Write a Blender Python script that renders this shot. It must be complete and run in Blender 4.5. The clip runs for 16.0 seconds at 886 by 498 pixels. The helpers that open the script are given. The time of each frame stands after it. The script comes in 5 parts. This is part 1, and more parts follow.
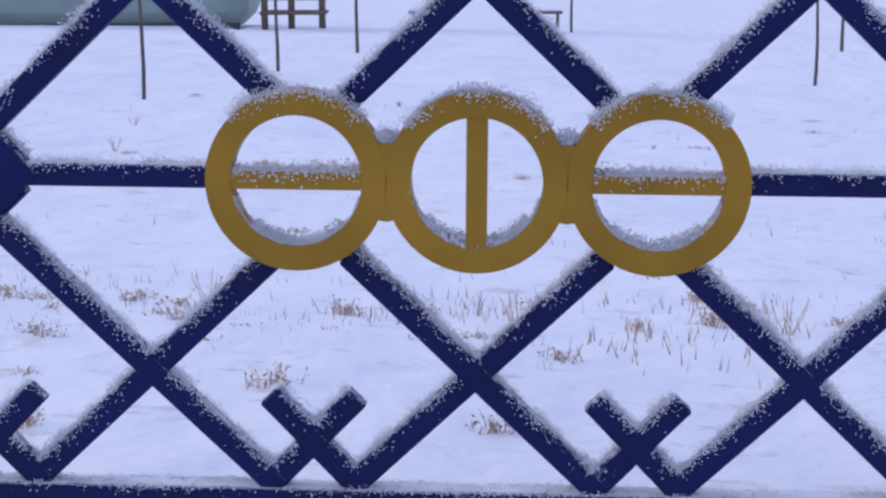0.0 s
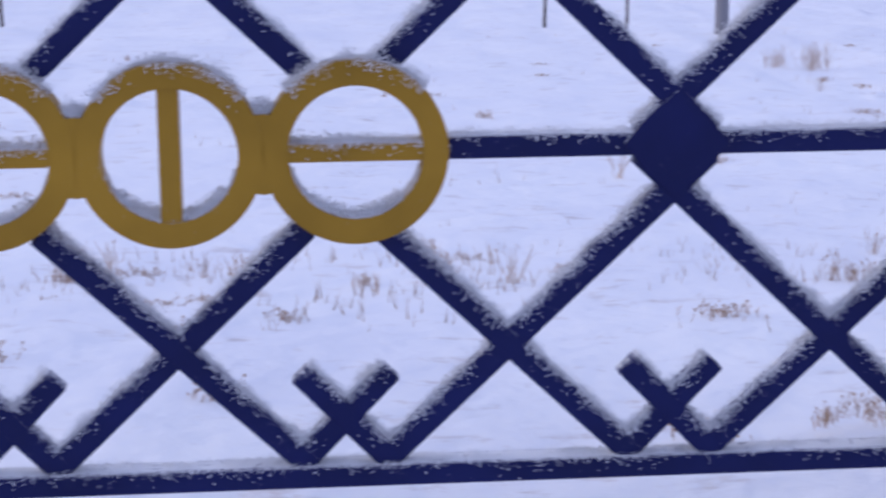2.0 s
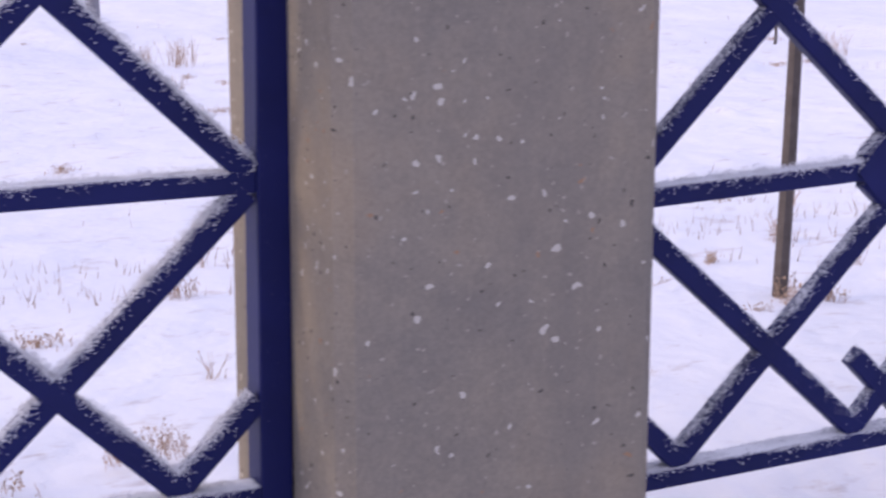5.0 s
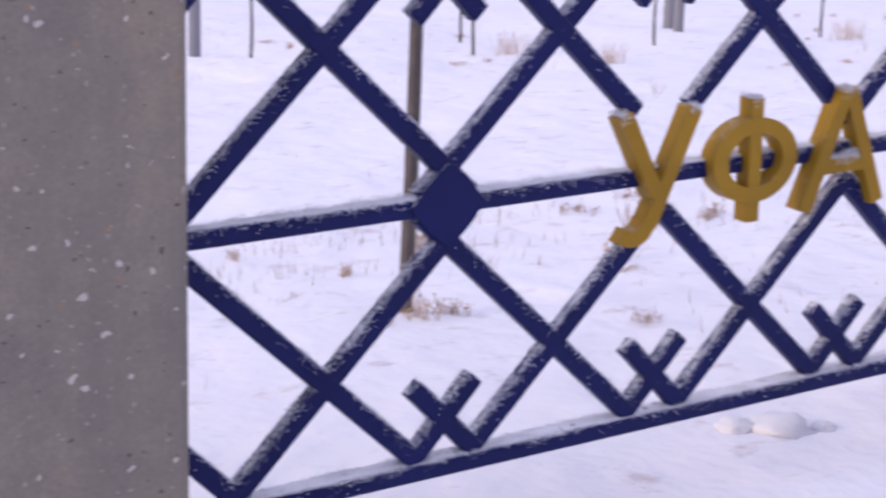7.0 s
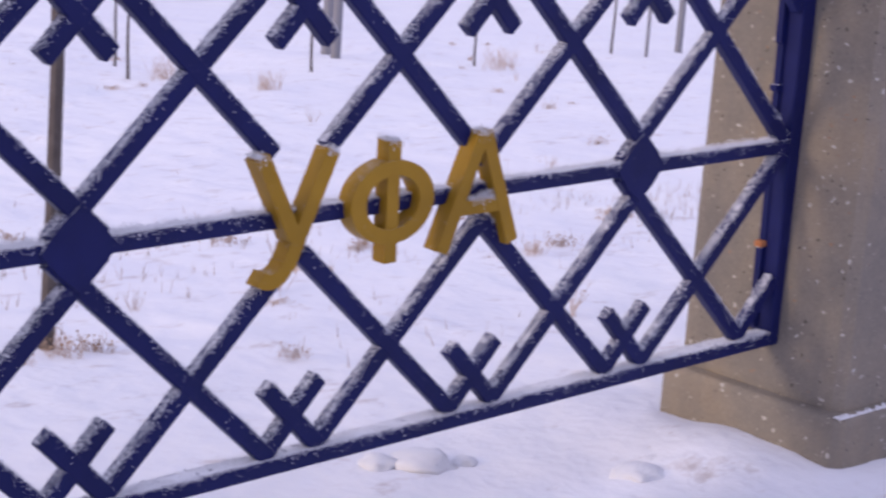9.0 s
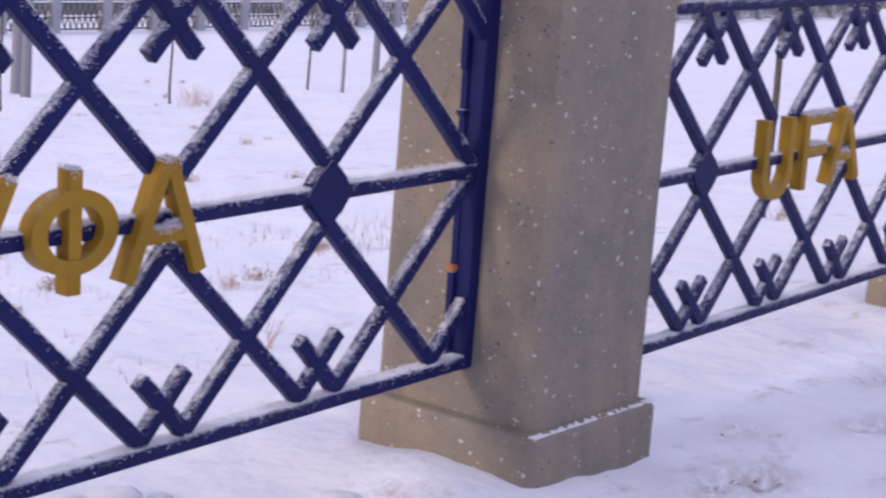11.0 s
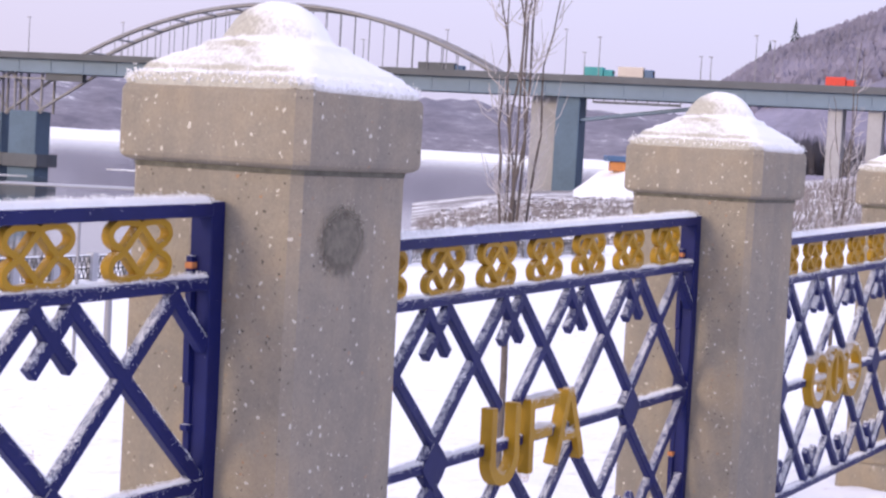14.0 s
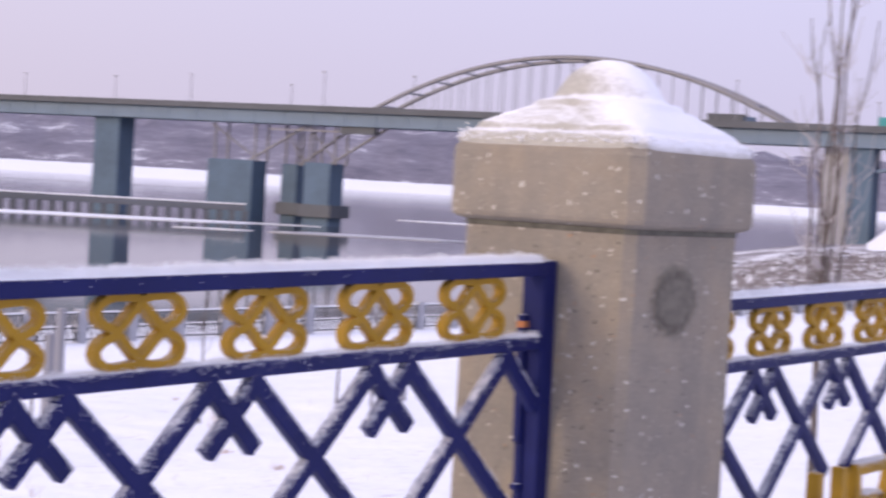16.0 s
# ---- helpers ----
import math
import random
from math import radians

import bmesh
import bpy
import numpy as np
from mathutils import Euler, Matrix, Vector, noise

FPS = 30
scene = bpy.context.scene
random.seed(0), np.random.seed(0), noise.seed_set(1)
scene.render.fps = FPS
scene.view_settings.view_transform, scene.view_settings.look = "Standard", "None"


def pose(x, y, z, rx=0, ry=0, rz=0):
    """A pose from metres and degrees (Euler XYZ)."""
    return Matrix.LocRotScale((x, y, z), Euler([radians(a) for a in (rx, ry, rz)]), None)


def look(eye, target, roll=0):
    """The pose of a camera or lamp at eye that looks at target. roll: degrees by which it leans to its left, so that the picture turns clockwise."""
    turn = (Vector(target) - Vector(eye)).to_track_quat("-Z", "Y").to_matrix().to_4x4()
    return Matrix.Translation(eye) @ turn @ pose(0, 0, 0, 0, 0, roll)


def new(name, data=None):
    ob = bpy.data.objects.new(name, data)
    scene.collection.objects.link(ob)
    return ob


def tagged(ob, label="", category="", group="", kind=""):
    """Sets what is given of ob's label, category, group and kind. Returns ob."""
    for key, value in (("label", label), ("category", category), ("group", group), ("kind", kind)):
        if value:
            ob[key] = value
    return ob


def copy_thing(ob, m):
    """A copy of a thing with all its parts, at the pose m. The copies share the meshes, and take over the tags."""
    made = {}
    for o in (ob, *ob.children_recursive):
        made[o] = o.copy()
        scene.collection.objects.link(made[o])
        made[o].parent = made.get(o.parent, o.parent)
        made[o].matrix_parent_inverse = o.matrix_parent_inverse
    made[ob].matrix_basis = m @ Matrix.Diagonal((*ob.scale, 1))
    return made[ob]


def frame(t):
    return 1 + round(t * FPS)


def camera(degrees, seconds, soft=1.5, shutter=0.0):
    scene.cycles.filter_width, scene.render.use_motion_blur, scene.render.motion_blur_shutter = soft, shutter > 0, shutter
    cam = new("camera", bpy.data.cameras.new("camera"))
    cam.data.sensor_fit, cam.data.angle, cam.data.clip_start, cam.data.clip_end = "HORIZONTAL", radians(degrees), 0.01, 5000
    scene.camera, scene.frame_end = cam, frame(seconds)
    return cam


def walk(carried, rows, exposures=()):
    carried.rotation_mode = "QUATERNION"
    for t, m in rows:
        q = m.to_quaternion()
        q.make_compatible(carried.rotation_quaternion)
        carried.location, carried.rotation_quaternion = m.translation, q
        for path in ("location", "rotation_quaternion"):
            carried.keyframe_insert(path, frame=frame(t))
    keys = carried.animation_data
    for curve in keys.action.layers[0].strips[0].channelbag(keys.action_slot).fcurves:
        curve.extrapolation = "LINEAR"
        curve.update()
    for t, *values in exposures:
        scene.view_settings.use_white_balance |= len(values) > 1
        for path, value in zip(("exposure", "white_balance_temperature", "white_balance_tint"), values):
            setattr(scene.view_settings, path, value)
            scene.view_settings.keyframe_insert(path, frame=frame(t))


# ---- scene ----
EXPOSURES = [(0.0, -0.71, 5210, 10), (3.5, -0.60, 5480, 15), (6.0, -0.18, 6250, 18), (7.5, -0.42, 5980, 17), (8.0, -0.48, 5960, 18), (9.0, -0.49, 5990, 19), (12.0, -0.33, 5980, 16), (13.0, 0.0, 6110, 13), (14.0, 0.11, 6160, 13), (16.0, -0.09, 6200, 15)]

cam = camera(27.20, 16.0, soft=2.4, shutter=0.5)
PATH = [
    (0, look((1.129, -2.291, 1.005), (1.0237, -0.3357, 0.5979), -0.28)),
    (0.5, look((1.119, -2.299, 1.004), (1.0504, -0.3437, 0.5892), -0.39)),
    (1, look((1.132, -2.294, 1.012), (1.1409, -0.3412, 0.5803), -0.41)),
    (1.5, look((1.168, -2.277, 1.044), (1.2329, -0.3334, 0.5767), -0.70)),
    (2, look((1.187, -2.249, 1.025), (1.3578, -0.3118, 0.5580), -0.84)),
    (2.5, look((1.206, -2.228, 1.038), (1.5127, -0.3115, 0.5553), -0.59)),
    (3, look((1.209, -2.218, 1.071), (1.6834, -0.3368, 0.5851), -0.06)),
    (3.5, look((1.216, -2.189, 1.069), (1.8397, -0.3511, 0.5862), 0.16)),
    (3.7, look((1.222, -2.180, 1.075), (1.9022, -0.3632, 0.5886), 0.24)),
    (5.8, look((1.591, -2.283, 1.115), (2.4229, -0.5314, 0.6253), 0.26)),
    (6, look((1.608, -2.307, 1.135), (2.4700, -0.5712, 0.6416), 0.39)),
    (6.5, look((1.648, -2.307, 1.142), (2.6045, -0.6184, 0.6584), 0.91)),
    (7, look((1.670, -2.305, 1.171), (2.7215, -0.6768, 0.6776), 1.76)),
    (7.5, look((1.682, -2.335, 1.166), (2.8507, -0.7809, 0.6981), 1.95)),
    (8, look((1.698, -2.339, 1.163), (2.9400, -0.8364, 0.7164), 2.20)),
    (8.5, look((1.706, -2.317, 1.165), (2.9951, -0.8516, 0.7267), 3.48)),
    (9, look((1.719, -2.306, 1.201), (3.0634, -0.8958, 0.7491), 4.17)),
    (9.2, look((1.724, -2.306, 1.200), (3.0981, -0.9231, 0.7523), 4.22)),
    (11.3, look((1.758, -2.309, 1.176), (3.3499, -1.1620, 0.7884), 4.79)),
    (11.5, look((1.760, -2.310, 1.176), (3.3694, -1.1883, 0.7864), 4.96)),
    (12, look((1.765, -2.323, 1.186), (3.4214, -1.2666, 0.8113), 4.85)),
    (12.5, look((1.775, -2.341, 1.229), (3.4571, -1.2997, 0.9352), 3.10)),
    (13, look((1.802, -2.322, 1.279), (3.5199, -1.3191, 1.0713), 3.11)),
    (13.5, look((1.779, -2.330, 1.282), (3.5077, -1.3346, 1.1399), 2.88)),
    (14, look((1.775, -2.322, 1.321), (3.5156, -1.3427, 1.2146), 3.22)),
    (14.5, look((1.778, -2.317, 1.333), (3.5138, -1.3269, 1.2506), 2.98)),
    (15, look((1.754, -2.304, 1.332), (3.4655, -1.2714, 1.2647), 2.67)),
    (15.5, look((1.755, -2.260, 1.332), (3.4118, -1.1413, 1.2729), 2.62)),
    (16, look((1.743, -2.227, 1.331), (3.3097, -0.9856, 1.2632), 3.31)),
]
walk(cam, PATH, EXPOSURES)

# ---------------------------------------------------------------- world, sun
SUN_AZ, SUN_EL = radians(-76), radians(15)
world = bpy.data.worlds.new("winter_sky")
scene.world = world
world.use_nodes = True
wn, wl = world.node_tree.nodes, world.node_tree.links
sky = wn.new("ShaderNodeTexSky")
sky.sky_type = "NISHITA"
sky.sun_disc = False
sky.sun_elevation, sky.sun_rotation = SUN_EL, SUN_AZ
sky.air_density, sky.dust_density, sky.ozone_density = 1.0, 6.0, 2.0
pale = wn.new("ShaderNodeMix")
pale.data_type = "RGBA"
pale.inputs["Factor"].default_value = 0.82
coord = wn.new("ShaderNodeTexCoord")
sep = wn.new("ShaderNodeSeparateXYZ")
ramp = wn.new("ShaderNodeValToRGB")
ramp.color_ramp.elements[0].position, ramp.color_ramp.elements[0].color = 0.0, (8.3, 7.5, 8.9, 1)
ramp.color_ramp.elements[1].position, ramp.color_ramp.elements[1].color = 0.6, (12.5, 12.6, 16.5, 1)
wl.new(coord.outputs["Generated"], sep.inputs[0])
wl.new(sep.outputs["Z"], ramp.inputs[0])
wl.new(sky.outputs[0], pale.inputs["A"])
turn = wn.new("ShaderNodeValToRGB")
turn.color_ramp.elements[0].position, turn.color_ramp.elements[0].color = 0.55, (1.03, 1.0, 0.97, 1)
turn.color_ramp.elements[1].position, turn.color_ramp.elements[1].color = 1.0, (0.96, 0.985, 1.07, 1)
cool = wn.new("ShaderNodeMix")
cool.data_type, cool.blend_type = "RGBA", "MULTIPLY"
cool.inputs["Factor"].default_value = 1.0
wl.new(sep.outputs["X"], turn.inputs[0])
wl.new(ramp.outputs[0], cool.inputs["A"])
wl.new(turn.outputs[0], cool.inputs["B"])
wl.new(cool.outputs["Result"], pale.inputs["B"])
wl.new(pale.outputs["Result"], wn["Background"].inputs["Color"])
wn["Background"].inputs["Strength"].default_value = 0.1

sun = new("sun", bpy.data.lights.new("sun", "SUN"))
sun.data.energy, sun.data.angle, sun.data.color = 2.05, radians(14), (1.0, 0.76, 0.48)
sun.matrix_world = look((-50, 12, 14), (0, 0, 0))


# ---------------------------------------------------------------- materials
def material(name):
    m = bpy.data.materials.new(name)
    m.use_nodes = True
    return m, m.node_tree.nodes, m.node_tree.links, m.node_tree.nodes["Principled BSDF"]


def noise_tex(n, l, scale, detail=4.0, rough=0.6, vec=None):
    t = n.new("ShaderNodeTexNoise")
    t.inputs["Scale"].default_value, t.inputs["Detail"].default_value, t.inputs["Roughness"].default_value = scale, detail, rough
    if vec is not None:
        l.new(vec, t.inputs["Vector"])
    return t


def ramp_of(n, l, fac, stops):
    r = n.new("ShaderNodeValToRGB")
    while len(r.color_ramp.elements) < len(stops):
        r.color_ramp.elements.new(0.5)
    for e, (p, c) in zip(r.color_ramp.elements, stops):
        e.position, e.color = p, (*c, 1) if len(c) == 3 else c
    l.new(fac, r.inputs[0])
    return r


def mixed(n, l, fac, a, b, blend="MIX"):
    m = n.new("ShaderNodeMix")
    m.data_type, m.blend_type = "RGBA", blend
    for sock, v in ((m.inputs["Factor"], fac), (m.inputs["A"], a), (m.inputs["B"], b)):
        if isinstance(v, (int, float)):
            sock.default_value = v
        elif isinstance(v, tuple):
            sock.default_value = (*v, 1)
        else:
            l.new(v, sock)
    return m.outputs["Result"]


def bump_to(n, l, bsdf, height, strength, distance):
    b = n.new("ShaderNodeBump")
    b.inputs["Strength"].default_value, b.inputs["Distance"].default_value = strength, distance
    l.new(height, b.inputs["Height"])
    l.new(b.outputs[0], bsdf.inputs["Normal"])


def object_coord(n):
    return n.new("ShaderNodeTexCoord").outputs["Object"]


def plain(name, colour, rough=0.6, scale=8.0, vary=0.25, bump=0.002, metal=0.0):
    """A colour with blotches at two scales and a fine grain."""
    m, n, l, b = material(name)
    c = object_coord(n)
    big, small = noise_tex(n, l, scale, 3, 0.6, c), noise_tex(n, l, scale * 9, 4, 0.7, c)
    dark = tuple(v * (1 - vary) for v in colour)
    light = tuple(min(1, v * (1 + vary)) for v in colour)
    col = ramp_of(n, l, big.outputs[0], [(0.3, dark), (0.7, light)]).outputs[0]
    col = mixed(n, l, 0.35, col, ramp_of(n, l, small.outputs[0], [(0.3, dark), (0.7, light)]).outputs[0])
    l.new(col, b.inputs["Base Color"])
    b.inputs["Roughness"].default_value, b.inputs["Metallic"].default_value = rough, metal
    bump_to(n, l, b, small.outputs[0], 0.4, bump)
    return m


def paint(name, colour, dust, rough=0.45):
    """Gloss paint, uneven, with frost grains on what faces up and a few on the rest."""
    m, n, l, b = material(name)
    geo = n.new("ShaderNodeNewGeometry")
    c = geo.outputs["Position"]
    big, fine, fleck = noise_tex(n, l, 6, 3, 0.6, c), noise_tex(n, l, 260, 3, 0.8, c), noise_tex(n, l, 190, 2, 0.6, c)
    patch = noise_tex(n, l, 34, 3, 0.6, c)
    col = ramp_of(n, l, big.outputs[0], [(0.3, tuple(v * 0.82 for v in colour)), (0.7, tuple(v * 1.18 for v in colour))]).outputs[0]
    up = n.new("ShaderNodeSeparateXYZ")
    l.new(geo.outputs["True Normal"], up.inputs[0])
    grain = mixed(n, l, 0.3, fine.outputs[0], patch.outputs[0])
    add = n.new("ShaderNodeMath")
    add.operation = "MULTIPLY_ADD"
    l.new(up.outputs["Z"], add.inputs[0])
    add.inputs[1].default_value = dust
    l.new(grain, add.inputs[2])
    mask = ramp_of(n, l, add.outputs[0], [(0.66, (0, 0, 0)), (0.74, (0.85, 0.85, 0.85))]).outputs[0]
    spots = ramp_of(n, l, fleck.outputs[0], [(0.74, (0, 0, 0)), (0.79, (0.5, 0.5, 0.5))]).outputs[0]
    col = mixed(n, l, spots, col, (0.45, 0.45, 0.5))
    col = mixed(n, l, mask, col, (0.82, 0.83, 0.86))
    l.new(col, b.inputs["Base Color"])
    l.new(mixed(n, l, mask, (rough,) * 3, (0.85,) * 3), b.inputs["Roughness"])
    b.inputs["Specular IOR Level"].default_value = 0.16
    bump_to(n, l, b, fine.outputs[0], 0.2, 0.0015)
    return m


def snow_material(name, scale=3.0, colour=(0.82, 0.83, 0.86), bump=0.02):
    m, n, l, b = material(name)
    c = n.new("ShaderNodeNewGeometry").outputs["Position"]
    big, fine = noise_tex(n, l, scale, 5, 0.6, c), noise_tex(n, l, scale * 30, 4, 0.7, c)
    col = ramp_of(n, l, big.outputs[0], [(0.3, tuple(v * 0.95 for v in colour)), (0.7, colour)]).outputs[0]
    l.new(col, b.inputs["Base Color"])
    b.inputs["Roughness"].default_value = 0.8
    b.inputs["Specular IOR Level"].default_value = 0.25
    both = mixed(n, l, 0.4, big.outputs[0], fine.outputs[0])
    bump_to(n, l, b, both, 0.5, bump)
    return m


def concrete_material():
    """Cast concrete: sandy grey-buff, faint vertical weathering, pale and dark pebbles, pores."""
    m, n, l, b = material("concrete")
    c = object_coord(n)
    big, mid, fine = noise_tex(n, l, 3.2, 4, 0.6, c), noise_tex(n, l, 17, 4, 0.7, c), noise_tex(n, l, 150, 3, 0.75, c)
    col = ramp_of(n, l, big.outputs[0], [(0.34, (0.187, 0.173, 0.155)), (0.5, (0.256, 0.225, 0.182)), (0.66, (0.325, 0.262, 0.184))]).outputs[0]
    col = mixed(n, l, 0.35, col, ramp_of(n, l, mid.outputs[0], [(0.35, (0.187, 0.170, 0.150)), (0.65, (0.295, 0.262, 0.212))]).outputs[0])
    col = mixed(n, l, 0.22, col, ramp_of(n, l, fine.outputs[0], [(0.32, (0.135, 0.124, 0.108)), (0.68, (0.355, 0.32, 0.265))]).outputs[0])
    stretch = n.new("ShaderNodeMapping")
    stretch.inputs["Scale"].default_value = (11, 11, 0.8)
    l.new(c, stretch.inputs["Vector"])
    streak = noise_tex(n, l, 1.0, 4, 0.6, stretch.outputs[0])
    col = mixed(n, l, ramp_of(n, l, streak.outputs[0], [(0.50, (0, 0, 0)), (0.74, (0.55, 0.55, 0.55))]).outputs[0], col, (0.182, 0.168, 0.152))
    pits = fine.outputs[0]
    for scale, least, reach, tone in ((62, 0.84, 0.34, (0.50, 0.47, 0.42)), (120, 0.82, 0.34, (0.35, 0.32, 0.275)), (85, 0.84, 0.28, (0.10, 0.09, 0.08)), (52, 0.90, 0.22, (0.31, 0.20, 0.13))):
        v = n.new("ShaderNodeTexVoronoi")
        v.inputs["Scale"].default_value = scale
        warp = n.new("ShaderNodeVectorMath")
        warp.operation = "MULTIPLY_ADD"
        l.new(noise_tex(n, l, 55, 2, 0.5, c).outputs["Color"], warp.inputs[0])
        warp.inputs[1].default_value = (0.02,) * 3
        l.new(c, warp.inputs[2])
        l.new(warp.outputs[0], v.inputs["Vector"])
        pick = n.new("ShaderNodeSeparateColor")
        l.new(v.outputs["Color"], pick.inputs[0])
        size = n.new("ShaderNodeMath")
        size.operation = "MULTIPLY"
        l.new(ramp_of(n, l, pick.outputs[0], [(least, (0, 0, 0)), (1.0, (1, 1, 1))]).outputs[0], size.inputs[0])
        size.inputs[1].default_value = reach
        less = n.new("ShaderNodeMath")
        less.operation = "LESS_THAN"
        l.new(v.outputs["Distance"], less.inputs[0])
        l.new(size.outputs[0], less.inputs[1])
        col = mixed(n, l, less.outputs[0], col, tone)
    l.new(col, b.inputs["Base Color"])
    b.inputs["Roughness"].default_value = 0.92
    b.inputs["Specular IOR Level"].default_value = 0.2
    bump_to(n, l, b, mixed(n, l, 0.6, mid.outputs[0], pits), 0.45, 0.004)
    return m


def field_snow():
    """Wind-crusted snow: soft humps, fine grain, and a few dull specks of grass and soil."""
    m, n, l, b = material("snow")
    c = n.new("ShaderNodeNewGeometry").outputs["Position"]
    big, mid, fine = noise_tex(n, l, 0.9, 5, 0.6, c), noise_tex(n, l, 4, 3, 0.5, c), noise_tex(n, l, 60, 3, 0.7, c)
    col = ramp_of(n, l, big.outputs[0], [(0.3, (0.80, 0.81, 0.86)), (0.7, (0.86, 0.87, 0.89))]).outputs[0]
    flat = n.new("ShaderNodeMapping")
    flat.inputs["Scale"].default_value = (3.2, 5.0, 3.5)
    l.new(c, flat.inputs["Vector"])
    speck = noise_tex(n, l, 1.6, 6, 0.72, flat.outputs[0])
    col = mixed(n, l, ramp_of(n, l, speck.outputs[0], [(0.575, (0, 0, 0)), (0.69, (0.55, 0.55, 0.55))]).outputs[0], col, (0.46, 0.38, 0.34))
    crumb = noise_tex(n, l, 11, 4, 0.7, flat.outputs[0])
    col = mixed(n, l, ramp_of(n, l, crumb.outputs[0], [(0.665, (0, 0, 0)), (0.74, (0.45, 0.45, 0.45))]).outputs[0], col, (0.42, 0.34, 0.31))
    trod = n.new("ShaderNodeAttribute")
    trod.attribute_name = "tread"
    scuff = n.new("ShaderNodeMath")
    scuff.operation = "MULTIPLY"
    l.new(trod.outputs["Fac"], scuff.inputs[0])
    l.new(ramp_of(n, l, noise_tex(n, l, 22, 5, 0.7, c).outputs[0], [(0.36, (0, 0, 0)), (0.54, (0.9, 0.9, 0.9))]).outputs[0], scuff.inputs[1])
    col = mixed(n, l, scuff.outputs[0], col, (0.40, 0.34, 0.32))
    l.new(col, b.inputs["Base Color"])
    b.inputs["Roughness"].default_value = 0.8
    b.inputs["Specular IOR Level"].default_value = 0.2
    first = n.new("ShaderNodeBump")
    first.inputs["Strength"].default_value, first.inputs["Distance"].default_value = 0.6, 0.12
    small = noise_tex(n, l, 13, 4, 0.6, c)
    l.new(mixed(n, l, 0.10, mixed(n, l, 0.5, big.outputs[0], mid.outputs[0]), small.outputs[0]), first.inputs["Height"])
    second = n.new("ShaderNodeBump")
    second.inputs["Strength"].default_value, second.inputs["Distance"].default_value = 0.15, 0.004
    l.new(fine.outputs[0], second.inputs["Height"])
    l.new(first.outputs[0], second.inputs["Normal"])
    l.new(second.outputs[0], b.inputs["Normal"])
    return m


BLUE = paint("blue_paint", (0.009, 0.012, 0.080), 0.25)
GOLD = paint("gold_paint", (0.315, 0.183, 0.016), 0.13)
SNOW = field_snow()
SNOW_CRUST = snow_material("snow_crust", 20.0, bump=0.01)
CONCRETE = concrete_material()


def cap_snow_material():
    """Grey-buff concrete under blown snow: deep on ledges and on the lee side, a thin dusting on the windward faces."""
    m, n, l, b = material("cap_snow")
    c = object_coord(n)
    big, fine = noise_tex(n, l, 11, 3, 0.6, c), noise_tex(n, l, 120, 3, 0.75, c)
    geo = n.new("ShaderNodeNewGeometry")
    side = n.new("ShaderNodeVectorMath")
    side.operation = "DOT_PRODUCT"
    l.new(geo.outputs["Normal"], side.inputs[0])
    side.inputs[1].default_value = (0.16, -0.30, 0.58)
    both = mixed(n, l, 0.55, big.outputs[0], fine.outputs[0])
    add = n.new("ShaderNodeMath")
    add.operation = "MULTIPLY_ADD"
    l.new(both, add.inputs[0])
    add.inputs[1].default_value = 0.8
    l.new(side.outputs["Value"], add.inputs[2])
    mask = ramp_of(n, l, add.outputs[0], [(0.60, (0.16, 0.16, 0.16)), (0.91, (1, 1, 1))]).outputs[0]
    stone = ramp_of(n, l, fine.outputs[0], [(0.3, (0.24, 0.225, 0.18)), (0.7, (0.42, 0.40, 0.33))]).outputs[0]
    l.new(mixed(n, l, mask, stone, (0.83, 0.84, 0.87)), b.inputs["Base Color"])
    b.inputs["Roughness"].default_value = 0.85
    b.inputs["Specular IOR Level"].default_value = 0.2
    bump_to(n, l, b, both, 0.5, 0.008)
    return m


SNOW_CAP = cap_snow_material()
JOINT = plain("dark_joint", (0.105, 0.10, 0.082), 0.9, 30, 0.5, 0.002)
BRIDGE = plain("bridge_paint", (0.150, 0.212, 0.300), 0.6, 0.08, 0.12, 0.01)
BRIDGE_DARK = plain("bridge_dark", (0.10, 0.11, 0.13), 0.7, 0.1, 0.2, 0.01)
STEEL = plain("grey_steel", (0.22, 0.22, 0.25), 0.5, 0.2, 0.15, 0.01)
PIER = plain("pier_paint", (0.090, 0.143, 0.215), 0.7, 0.15, 0.2, 0.02)
BARK = plain("bark", (0.105, 0.088, 0.082), 0.9, 30, 0.35, 0.004)
FROST = plain("frosted_twig", (0.42, 0.395, 0.405), 0.9, 20, 0.3, 0.002)
DRY = plain("dry_grass", (0.44, 0.32, 0.23), 0.9, 20, 0.4, 0.001)
TEAL = plain("teal_sheet", (0.29, 0.36, 0.33), 0.6, 1.5, 0.15, 0.004)
RUST = plain("rust", (0.42, 0.16, 0.06), 0.9, 60, 0.4, 0.001)
WOOD = plain("old_wood", (0.16, 0.12, 0.09), 0.85, 8, 0.3, 0.003)
DARK = plain("dark_metal", (0.05, 0.05, 0.055), 0.6, 8, 0.3, 0.002)


# ---------------------------------------------------------------- mesh helpers
def link(name, bm, mat, parent=None, label="", smooth=False):
    me = bpy.data.meshes.new(name)
    bmesh.ops.recalc_face_normals(bm, faces=bm.faces)
    bm.to_mesh(me)
    bm.free()
    if smooth:
        me.polygons.foreach_set("use_smooth", [True] * len(me.polygons))
    me.materials.append(mat)
    ob = new(name, me)
    if parent is not None:
        ob.parent = parent
    return tagged(ob, label)


part = link


def empty(name, m=None):
    ob = new(name)
    if m is not None:
        ob.matrix_basis = m
    return ob


